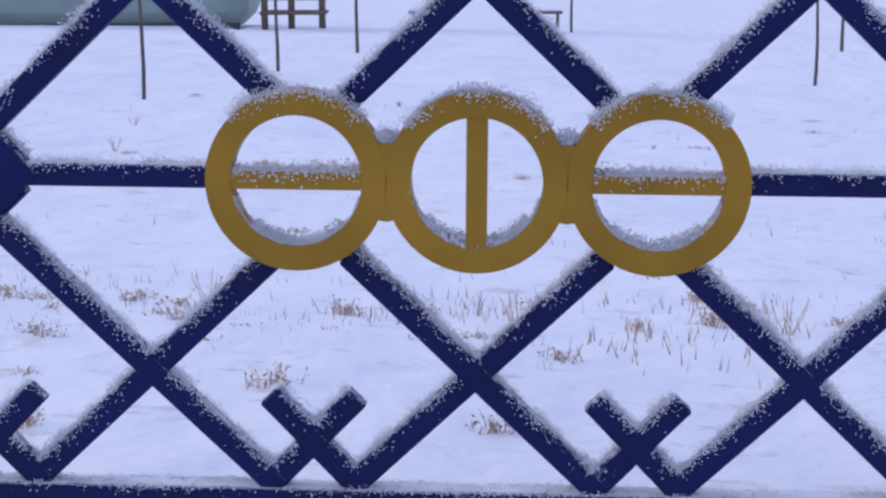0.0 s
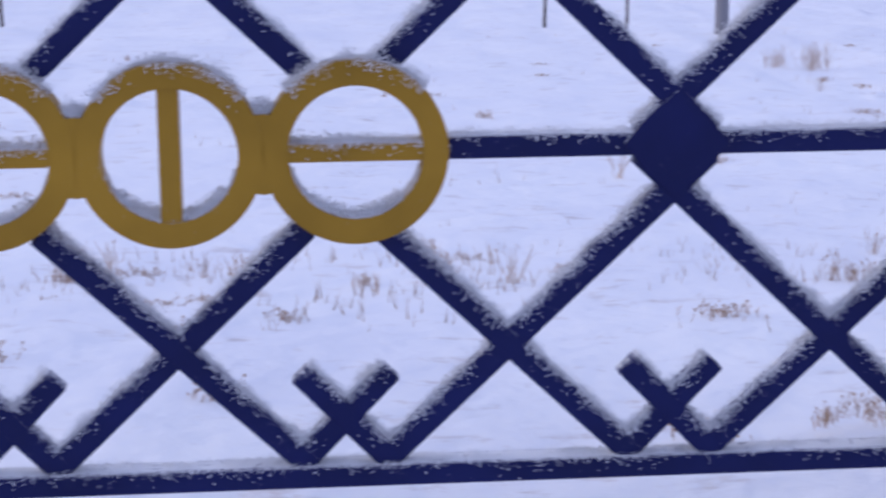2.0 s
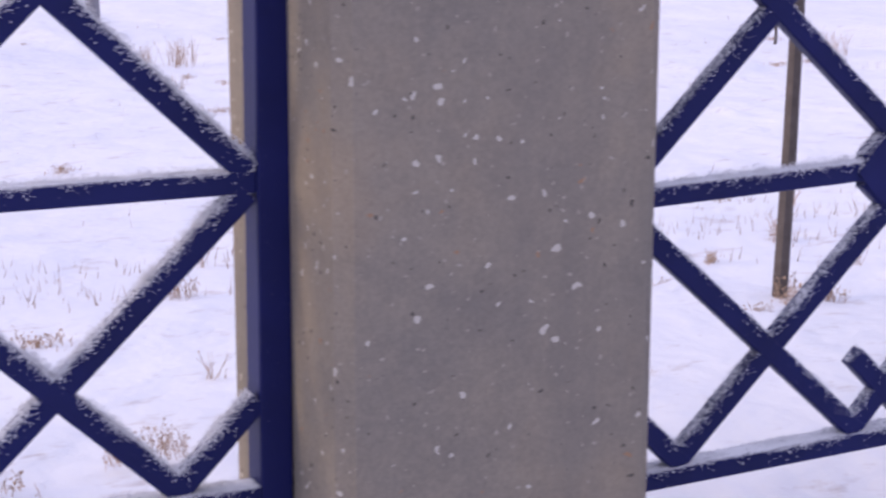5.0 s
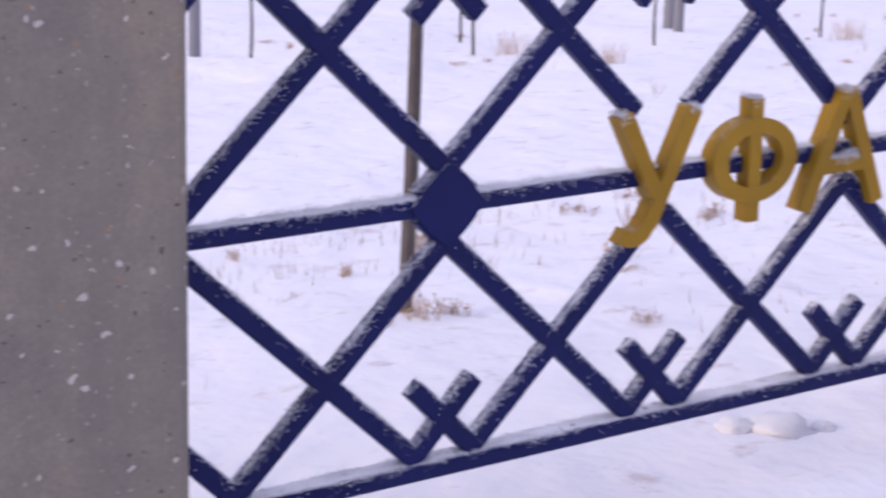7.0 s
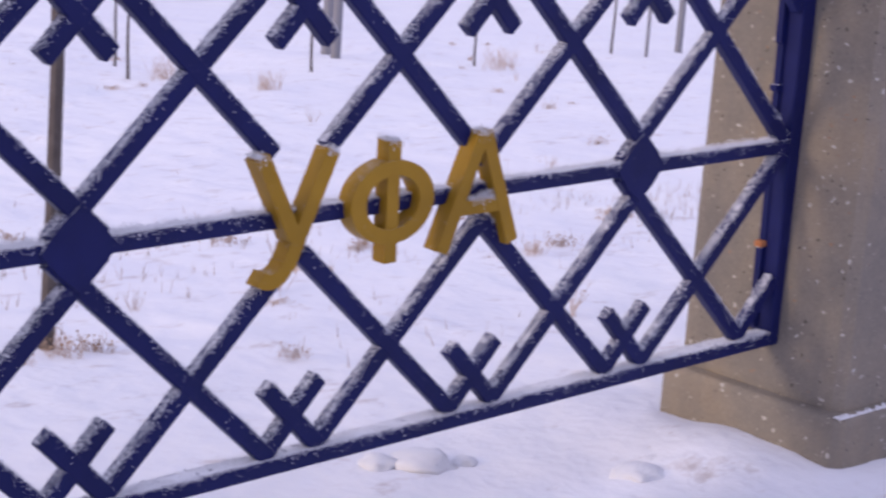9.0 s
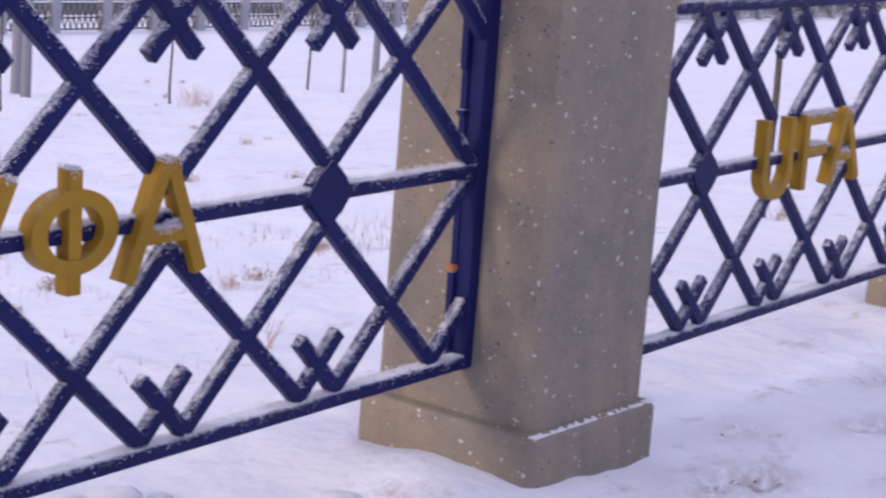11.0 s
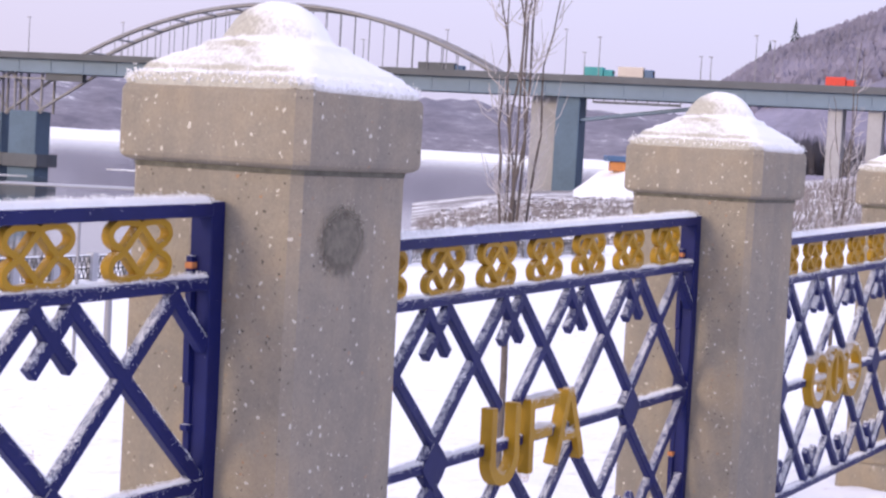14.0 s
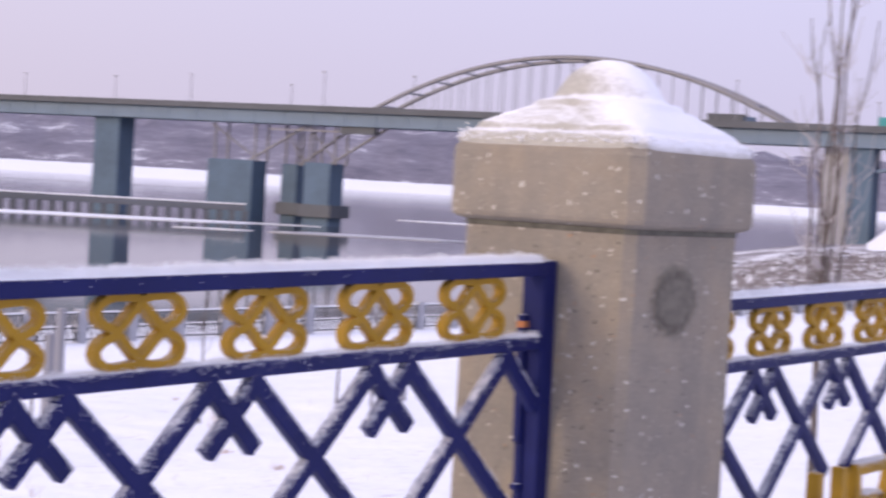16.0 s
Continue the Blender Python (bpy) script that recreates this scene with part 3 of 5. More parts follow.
ring_panel, cyrillic_panel, latin_panel = fence_panel("rings"), fence_panel("cyrillic"), fence_panel("latin")
three_rings(ring_panel)
letters_cyrillic(cyrillic_panel)
letters_latin(latin_panel)
made = [ring_panel, cyrillic_panel, latin_panel, copy_thing(ring_panel, panel_pose(3)), copy_thing(cyrillic_panel, panel_pose(4))]
for i in range(3):
    made[i].matrix_basis = panel_pose(i)
PANEL_LABELS = ["blue painted lattice fence panel with gold three-ring emblem, dusted with snow",
                "blue painted lattice fence panel with gold Cyrillic letters, dusted with snow",
                "blue painted lattice fence panel with gold Latin letters, dusted with snow",
                "blue painted lattice fence panel with gold three-ring emblem, dusted with snow",
                "blue painted lattice fence panel with gold Cyrillic letters, dusted with snow"]
for ob, text in zip(made, PANEL_LABELS):
    tagged(ob, text, "fence panel", "fence panels along the embankment")


# ---------------------------------------------------------------- pillars
def octagon(half, cut):
    h, c = half, cut
    return [(-h, -h + c), (-h + c, -h), (h - c, -h), (h, -h + c), (h, h - c), (h - c, h), (-h + c, h), (-h, h - c)]


def loft(bm, rings):
    """Rings of (z, half width, corner cut), closed below and above."""
    rows = [[bm.verts.new((x, y, z)) for x, y in octagon(h, c)] for z, h, c in rings]
    for a, b in zip(rows, rows[1:]):
        for k in range(8):
            bm.faces.new((a[k], a[(k + 1) % 8], b[(k + 1) % 8], b[k]))
    bm.faces.new(rows[0][::-1])
    bm.faces.new(rows[-1])
    return bm


def pillar():
    p = empty("fence_pillar")
    bm = loft(bmesh.new(), [(-0.45, 0.256, 0.022), (0.022, 0.254, 0.022), (0.032, 0.249, 0.021), (0.037, 0.226, 0.02)])
    bmesh.ops.bevel(bm, geom=[e for e in bm.edges], offset=0.003, segments=1, affect="EDGES")
    plinth = part("plinth", bm, CONCRETE, p)
    rng = random.Random(61)
    part("snow", snow_strip(rng, -0.245, 0.034, 0.250, 0.034, 0.0, -0.246, -0.222, 0.006, 0.008, 0.2, 1.0, 0.9), SNOW_CRUST, plinth, "line of white snow on the plinth's ledge", True)
    bm = loft(bmesh.new(), [(0.0, 0.2245, 0.020), (1.29, 0.2225, 0.020)])
    part("shaft", bm, CONCRETE, p)
    bm = loft(bmesh.new(), [(1.266, 0.2265, 0.022), (1.270, 0.240, 0.024), (1.276, 0.248, 0.025), (1.285, 0.251, 0.026), (1.418, 0.251, 0.026), (1.428, 0.248, 0.026), (1.436, 0.240, 0.026), (1.445, 0.226, 0.024)])
    part("cap", bm, CONCRETE, p)
    # a thin dark band round the top of the shaft
    part("joint", loft(bmesh.new(), [(1.254, 0.2232, 0.020), (1.259, 0.2245, 0.020), (1.2665, 0.2250, 0.020)]), JOINT, p, "dark joint below the cap")
    dome = part("dome", pillar_snow(), SNOW_CAP, p, "stepped concrete dome dusted and drifted with white snow", True)
    gen = np.random.default_rng(6)
    rim = []
    for k in range(4):
        a = k * math.pi / 2
        n = 900
        u, w = gen.uniform(-0.226, 0.226, n), 0.236 + gen.normal(0, 0.006, n)
        rim.append(np.stack([u * math.cos(a) - w * math.sin(a), u * math.sin(a) + w * math.cos(a), 1.447 + gen.exponential(0.004, n) - (w - 0.236).clip(0, 1) * 0.6], 1))
    powder(dome, [crystals(gen, np.concatenate(rim), 0.0032)])
    return p


CAP_PROFILE = [(0.0, 1.632), (0.10, 1.630), (0.20, 1.623), (0.30, 1.609), (0.37, 1.593), (0.43, 1.573), (0.47, 1.556), (0.495, 1.546), (0.53, 1.541), (0.575, 1.535), (0.60, 1.524), (0.68, 1.509), (0.78, 1.493), (0.87, 1.478), (0.895, 1.466), (0.945, 1.461), (0.97, 1.454), (1.0, 1.440)]


def pillar_snow():
    """Snow over the stepped cap and its dome: a bell on a rounded square."""
    bm, n, m = bmesh.new(), 112, 60
    half = 0.248
    rows = []
    for i in range(m + 1):
        e = i / m
        for (e0, z0), (e1, z1) in zip(CAP_PROFILE, CAP_PROFILE[1:]):
            if e0 <= e <= e1:
                z = z0 + (z1 - z0) * (e - e0) / (e1 - e0)
        row = []
        for k in range(n):
            a = 2 * math.pi * k / n
            ca, sa = math.cos(a), math.sin(a)
            power = 2 + 10 * max(0, (e - 0.54) / 0.36) if e < 0.9 else 12
            r = e * half / (abs(ca) ** power + abs(sa) ** power) ** (1 / power)
            x, y = r * ca, r * sa
            lump = noise.noise(Vector((x * 26, y * 26, z * 26))) * 0.6 + noise.noise(Vector((x * 75, y * 75, z * 60))) * 0.5
            out = (0.0035 if 0.44 < e < 0.95 else 0.0018) * lump
            row.append(bm.verts.new((x * (1 + out * 2), y * (1 + out * 2), z + out * (1.2 if e < 0.95 else 0.8))))
        rows.append(row)
    rows.append([bm.verts.new((v.co.x * 0.99, v.co.y * 0.99, 1.425)) for v in rows[-1]])
    for a, c in zip(rows, rows[1:]):
        for k in range(n):
            bm.faces.new((a[k], c[k], c[(k + 1) % n], a[(k + 1) % n]))
    bmesh.ops.remove_doubles(bm, verts=bm.verts, dist=0.0004)
    return bm


PILLARS = [(0, 0.03), (1, 0.0), (2, -0.048), (3, -0.09), (4, -0.13)]
pillar_base = pillar()
pillars = [pillar_base] + [copy_thing(pillar_base, pose(0, 0, 0)) for _ in PILLARS[1:]]
for (k, dz), ob in zip(PILLARS, pillars):
    ob.matrix_basis = pose(2.416 + k * D + (0.006 if k == 0 else 0), 0.025, dz)
    tagged(ob, "square concrete fence pillar with pebbled surface and snow-covered domed cap", "pillar", "pillars of the fence")


def stain(owner):
    """A dark damp blotch on the pillar's face towards the path."""
    bm = bmesh.new()
    rng = random.Random(2)
    pts = []
    for k in range(40):
        a = 2 * math.pi * k / 40
        r = 1 + 0.10 * math.sin(3 * a + 1) + rng.uniform(-0.07, 0.07)
        pts.append((-0.048 + 0.088 * r * math.cos(a), 1.115 + 0.079 * r * math.sin(a)))
    bm.faces.new([bm.verts.new(((x + 0.048) * 1.35 - 0.048, -0.2268, 1.115 + (z - 1.115) * 1.35)) for x, z in pts])
    part("stain", bm, STAIN, owner, "dark damp round stain on concrete")


def stain_material():
    m = plain("damp_stain", (0.135, 0.122, 0.098), 0.85, 40, 0.45, 0.003)
    n, l = m.node_tree.nodes, m.node_tree.links
    c = object_coord(n)
    at = n.new("ShaderNodeMapping")
    at.vector_type = "TEXTURE"
    at.inputs["Location"].default_value, at.inputs["Scale"].default_value = (-0.048, -0.2268, 1.115), (0.112, 1.0, 0.095)
    l.new(c, at.inputs["Vector"])
    far = n.new("ShaderNodeVectorMath")
    far.operation = "LENGTH"
    l.new(at.outputs[0], far.inputs[0])
    grain = noise_tex(n, l, 70, 4, 0.75, c)
    total = n.new("ShaderNodeMath")
    total.operation = "MULTIPLY_ADD"
    l.new(grain.outputs[0], total.inputs[0])
    total.inputs[1].default_value = 0.9
    l.new(far.outputs["Value"], total.inputs[2])
    l.new(ramp_of(n, l, total.outputs[0], [(0.95 / 2, (1, 1, 1)), (1.32 / 2, (0, 0, 0))]).outputs[0], n["Principled BSDF"].inputs["Alpha"])
    half = n.new("ShaderNodeMath")
    half.operation = "MULTIPLY"
    half.inputs[1].default_value = 0.5
    l.new(total.outputs[0], half.inputs[0])
    for lk in list(l):
        if lk.from_node == total and lk.to_node != half:
            sock = lk.to_socket
            l.remove(lk)
            l.new(half.outputs[0], sock)
    return m


STAIN = stain_material()
stain(pillars[1])


# ---------------------------------------------------------------- ground, river, far banks
def ground_z(x, y):
    near = -0.118 - 0.016 * (min(max(x, -20), 40) - 5)
    if y <= 0.4:
        return near
    steep = 0.070 + 0.035 * min(1, max(0, (x - 8) / 32))
    z = max(near - steep * (y - 0.4), -5.2 if x > 20 else -4.9)
    edge = 56 if x > 25 else 120
    return z - max(0, min(8, (y - edge) * 0.5))


def steps():
    """Scuffed prints on the path: place, heading, length and depth of each."""
    rng = random.Random(17)
    out = []
    for lane, phase in ((-0.36, 0.4), (-0.64, 0.0), (-0.90, 0.3), (-1.3, 0.1)):
        x = 4.9 + phase
        k = 0
        while x < 10.5:
            out.append((x, lane + (0.09 if k % 2 else -0.09) + rng.uniform(-0.09, 0.09), rng.uniform(-0.35, 0.35), rng.uniform(0.11, 0.18), rng.uniform(0.010, 0.040)))
            x += rng.uniform(0.30, 0.62)
            k += 1
    return out


STEPS = steps()
CLODS = [(4.23, 0.34, 0.065), (4.15, 0.39, 0.040), (4.56, 0.03, 0.055), (4.65, 0.07, 0.035), (4.31, 0.30, 0.028)]


def ground():
    bm = bmesh.new()
    tread = bm.verts.layers.float.new("tread")
    xs = [-2500, -900, -300, -120, -60, -30, -15] + [-8 + 0.12 * i for i in range(104)] + [4.48 + 0.04 * i for i in range(118)] + [9.2 + 0.12 * i for i in range(65)] + [17 + 1.0 * i for i in range(60)] + [80, 100, 140, 200, 300, 500, 900, 2500]
    ys = [-600, -100, -30, -12, -7] + [-5 + 0.12 * i for i in range(27)] + [-1.76 + 0.04 * i for i in range(62)] + [0.72 + 0.12 * i for i in range(65)] + [8.5 + 0.6 * i for i in range(110)] + [76, 78, 80, 84, 90, 96, 110, 119, 122, 130, 136, 200]
    grid = []
    for x in xs:
        row = []
        for y in ys:
            z, worn = ground_z(x, y), 0.0
            if -8 <= x <= 40 and -6 < y < 70:
                amp = 0.03 if y < 8 else 0.10
                z += amp * noise.noise(Vector((x * 0.7, y * 0.7, 0))) + 0.35 * amp * noise.noise(Vector((x * 2.9, y * 2.9, 4)))
                if y < 8:
                    z += 0.010 * noise.noise(Vector((x * 9, y * 9, 9)))
                if y > 0.6:
                    clod = noise.noise(Vector((x * 5.5, y * 5.5, 21)))
                    z += 0.05 * max(0, clod - 0.25) * min(1, (y - 0.6))
                for k in range(5):
                    dx, dy = x - (2.416 + k * D), y - 0.025
                    z += 0.022 * math.exp(-((math.hypot(dx, dy) - 0.3) / 0.22) ** 2) * (0.6 + 0.8 * noise.noise(Vector((x * 2, y * 2, 7))))
                    z += 0.030 * math.exp(-((dx + 0.36) / 0.16) ** 2 - ((dy - 0.02) / 0.2) ** 2)
                if 4.4 < x < 11 and -1.8 < y < 0:
                    for px, py, turn, ln, deep in STEPS:
                        if abs(x - px) < 0.3 and abs(y - py) < 0.3:
                            c, s = math.cos(turn), math.sin(turn)
                            u, v = ((x - px) * c + (y - py) * s) / ln, ((y - py) * c - (x - px) * s) / 0.055
                            r2 = u * u + v * v
                            worn = max(worn, deep / 0.03 * math.exp(-r2 * 0.6))
                            z += deep * (0.5 * math.exp(-((r2 - 1.9) / 1.0) ** 2) - math.exp(-r2 ** 2))
            v = bm.verts.new((x, y, z))
            v[tread] = worn
            row.append(v)
        grid.append(row)
    for a, c in zip(grid, grid[1:]):
        for k in range(len(ys) - 1):
            bm.faces.new((a[k], c[k], c[k + 1], a[k + 1]))
    ob = link("ground", bm, SNOW, None, "white snow cover with faint humps and dry weeds", True)
    return tagged(ob, category="ground", kind="structure")


ground()
EYE = Vector((1.75, -2.3, 1.3))


def far_place(az, dist, z=0.0):
    a = radians(az)
    return Vector((EYE.x + dist * math.sin(a), EYE.y + dist * math.cos(a), z))


WATER_Z = -10.5
bm = bmesh.new()
vs = [bm.verts.new(v) for v in ((-3000, 60, WATER_Z), (4500, 60, WATER_Z), (4500, 4500, WATER_Z), (-3000, 4500, WATER_Z))]
bm.faces.new(vs)
WATER, n_, l_, b_ = material("river_water")
b_.inputs["Base Color"].default_value = (0.06, 0.065, 0.075, 1)
b_.inputs["Roughness"].default_value = 0.06
c_ = n_.new("ShaderNodeNewGeometry").outputs["Position"]
bump_to(n_, l_, b_, noise_tex(n_, l_, 0.25, 3, 0.6, c_).outputs[0], 0.03, 0.2)
tagged(link("water", bm, WATER), "calm grey river water with drifting ice", "river", kind="structure")


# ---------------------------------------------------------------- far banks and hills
# distance haze is put into this violet-grey base colour, on top of frost
WOODS = plain("hazy_frosted_woods", (0.225, 0.215, 0.295), 0.95, 0.02, 0.40, 1.0)


def patchy(name, stops, scale, stretch, bump):
    """Land seen from far off: woods or brush broken by snow-covered clearings."""
    m, n, l, b = material(name)
    at = n.new("ShaderNodeMapping")
    at.inputs["Scale"].default_value = stretch
    l.new(n.new("ShaderNodeNewGeometry").outputs["Position"], at.inputs["Vector"])
    big, small = noise_tex(n, l, scale, 6, 0.65, at.outputs[0]), noise_tex(n, l, scale * 7, 4, 0.7, at.outputs[0])
    both = mixed(n, l, 0.3, big.outputs[0], small.outputs[0])
    l.new(ramp_of(n, l, both, stops).outputs[0], b.inputs["Base Color"])
    b.inputs["Roughness"].default_value = 0.95
    b.inputs["Specular IOR Level"].default_value = 0.1
    bump_to(n, l, b, small.outputs[0], 0.5, bump)
    return m


# haze is coloured in here too: violet woods, clearings duller than snow
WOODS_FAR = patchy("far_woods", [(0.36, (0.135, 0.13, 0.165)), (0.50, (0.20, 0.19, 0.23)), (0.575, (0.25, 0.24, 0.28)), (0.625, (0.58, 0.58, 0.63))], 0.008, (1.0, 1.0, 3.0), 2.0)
BANK_MIX = patchy("bank_snow_and_brush", [(0.40, (0.80, 0.81, 0.84)), (0.47, (0.62, 0.61, 0.63)), (0.52, (0.30, 0.28, 0.29)), (0.66, (0.20, 0.18, 0.18))], 0.09, (1.0, 1.0, 1.0), 0.3)
ICE = plain("grey_ice", (0.40, 0.40, 0.43), 0.5, 0.05, 0.2, 0.05)
SNOW_FAR = snow_material("far_snow", 0.02, bump=0.5)


def ridge(name, az0, az1, dist, deep, heights, base, mat, label, steps=120, rows=14, rough=0.10):
    """A long bank whose crest height follows heights, from azimuth az0 to az1 as seen from the fence."""
    bm, grid = bmesh.new(), []
    for i in range(steps + 1):
        f = i / steps
        az = az0 + (az1 - az0) * f
        k = f * (len(heights) - 1)
        a = min(int(k), len(heights) - 2)
        top = heights[a] + (heights[a + 1] - heights[a]) * (k - a)
        row = []
        for j in range(rows + 1):
            g = j / rows
            p = far_place(az, dist + deep * g)
            h = top * math.sin(min(1, g * 1.15) * math.pi / 2) ** 0.8
            h *= 1 + rough * noise.noise(Vector((az * 3.1, g * 5, 0))) + 0.7 * rough * noise.noise(Vector((az * 14, g * 11, 3)))
            row.append(bm.verts.new((p.x, p.y, base + (h if j else 0))))
        grid.append(row)
    for a, c in zip(grid, grid[1:]):
        for k in range(rows):
            bm.faces.new((a[k], a[k + 1], c[k + 1], c[k]))
    return tagged(link(name, bm, mat, None, label, True), category="hill", kind="structure")


ridge("backdrop_bank", 10, 95, 2600, 150, [16, 15, 16, 12, 10, 9], WATER_Z, SNOW_FAR, "snow-covered far river bank")
ridge("backdrop_woods", 10, 95, 2760, 900, [112, 128, 120, 112, 118, 96, 98, 90, 96], WATER_Z + 6, WOODS_FAR, "frosted woods on the far bank, haze put into their colour", 220)
ridge("backdrop_hill", 66.8, 100, 820, 420, [22, 74, 106, 122, 130, 135, 138, 136, 130, 120], -6, WOODS, "steep wooded hill grey with frost and with haze put into its colour", 200, 22, 0.07)


def wood_spikes():
    """Bare crowns that roughen the hill's outline."""
    rng, bm = random.Random(12), bmesh.new()
    for _ in range(5200):
        az = rng.uniform(68.2, 76)
        g = rng.uniform(0.25, 1.0)
        f = (az - 66.8) / 33.2 * 9
        hs = [22, 74, 106, 122, 130, 135, 138, 136, 130, 120]
        a = int(f)
        top = hs[a] + (hs[a + 1] - hs[a]) * (f - a)
        p = far_place(az, 820 + 420 * g)
        z = -6 + top * math.sin(min(1, g * 1.15) * math.pi / 2) ** 0.8
        h, r = rng.uniform(5, 10), rng.uniform(1.6, 3.2)
        vs = [bm.verts.new((p.x + r * math.cos(t), p.y + r * math.sin(t), z + h * rng.uniform(0.35, 0.6))) for t in [k * 2.094 + rng.uniform(0, 1) for k in range(3)]]
        tip, low = bm.verts.new((p.x, p.y, z + h)), bm.verts.new((p.x, p.y, z - 4))
        for k in range(3):
            bm.faces.new((vs[k], vs[(k + 1) % 3], tip))
            bm.faces.new((vs[(k + 1) % 3], vs[k], low))
    tagged(link("woods", bm, WOODS, None, "bare frosted tree crowns on the hill, haze put into their colour"), category="woods", kind="stuff")


wood_spikes()


def thicket():
    """Dark bare trees standing close together below the hill, beyond the bridge."""
    rng, verts, faces = random.Random(33), [], []
    for _ in range(5200):
        az, d = rng.uniform(68.8, 82), rng.uniform(425, 520)
        p = far_place(az, d, 0.5)
        h = rng.uniform(6, 12.5) * (0.75 + 0.35 * noise.noise(Vector((az * 1.7, d * 0.02, 1)))) * min(1, (az - 68.6) * 0.8)
        for _ in range(3):
            w, lean = rng.uniform(0.10, 0.22), Vector((rng.uniform(-1.6, 1.6), rng.uniform(-1.6, 1.6), 0))
            n = len(verts)
            low, tip = p + Vector((0, 0, h * rng.uniform(0, 0.3))), p + lean + Vector((0, 0, h))
            verts += [low + Vector((w, -w, 0)), low + Vector((-w, w, 0)), low + Vector((w, w, 0)), tip]
            faces += [(n, n + 1, n + 3), (n + 1, n + 2, n + 3), (n + 2, n, n + 3)]
    me = bpy.data.meshes.new("thicket")
    me.from_pydata(verts, [], faces)
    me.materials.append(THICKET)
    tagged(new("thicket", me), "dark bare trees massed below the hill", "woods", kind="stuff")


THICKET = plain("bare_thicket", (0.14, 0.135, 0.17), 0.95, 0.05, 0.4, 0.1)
thicket()


def fir_tree(az, dist, z, h):
    fir = empty("fir_tree", Matrix.Translation(far_place(az, dist, z)))
    part("trunk", tube(bmesh.new(), [(0, 0, -4), (0, 0, h)], [0.5, 0.1]), BARK, fir)
    bm, rng = bmesh.new(), random.Random(int(h * 10))
    for k in range(70):
        f = k / 70
        zz, r = h * (0.15 + 0.85 * f), h * 0.20 * (1 - f) + 0.3
        a = rng.uniform(0, 6.28)
        tip = Vector((r * math.cos(a), r * math.sin(a), zz - h * 0.06))
        side = Vector((-math.sin(a), math.cos(a), 0)) * r * 0.35
        v = [bm.verts.new((0, 0, zz + h * 0.04)), bm.verts.new(tip + side), bm.verts.new(tip - side), bm.verts.new((0, 0, zz - h * 0.05))]
        bm.faces.new((v[0], v[1], v[2]))
        bm.faces.new((v[3], v[2], v[1]))
    part("crown", bm, FIR, fir)
    tagged(fir, "dark fir tree standing above the frosted wood", "tree", "fir trees on the hill")


FIR = plain("fir_needles", (0.055, 0.07, 0.075), 0.9, 0.5, 0.3, 0.1)
fir_tree(71.1, 1150, 70, 25)
fir_tree(70.35, 1150, 63, 18)

# ---------------------------------------------------------------- road bridge
BAZ, BDIST = 78.5, 400.0
TOP = EYE.z + 18.4
bx, by = math.sin(radians(BAZ)), math.cos(radians(BAZ))
BRIDGE_AT = Matrix(((by, bx, 0, EYE.x + BDIST * bx), (-bx, by, 0, EYE.y + BDIST * by), (0, 0, 1, 0), (0, 0, 0, 1)))


def along(az):
    """Place along the bridge, in metres from its nearest point, of an azimuth."""
    return BDIST * math.tan(radians(az - BAZ))


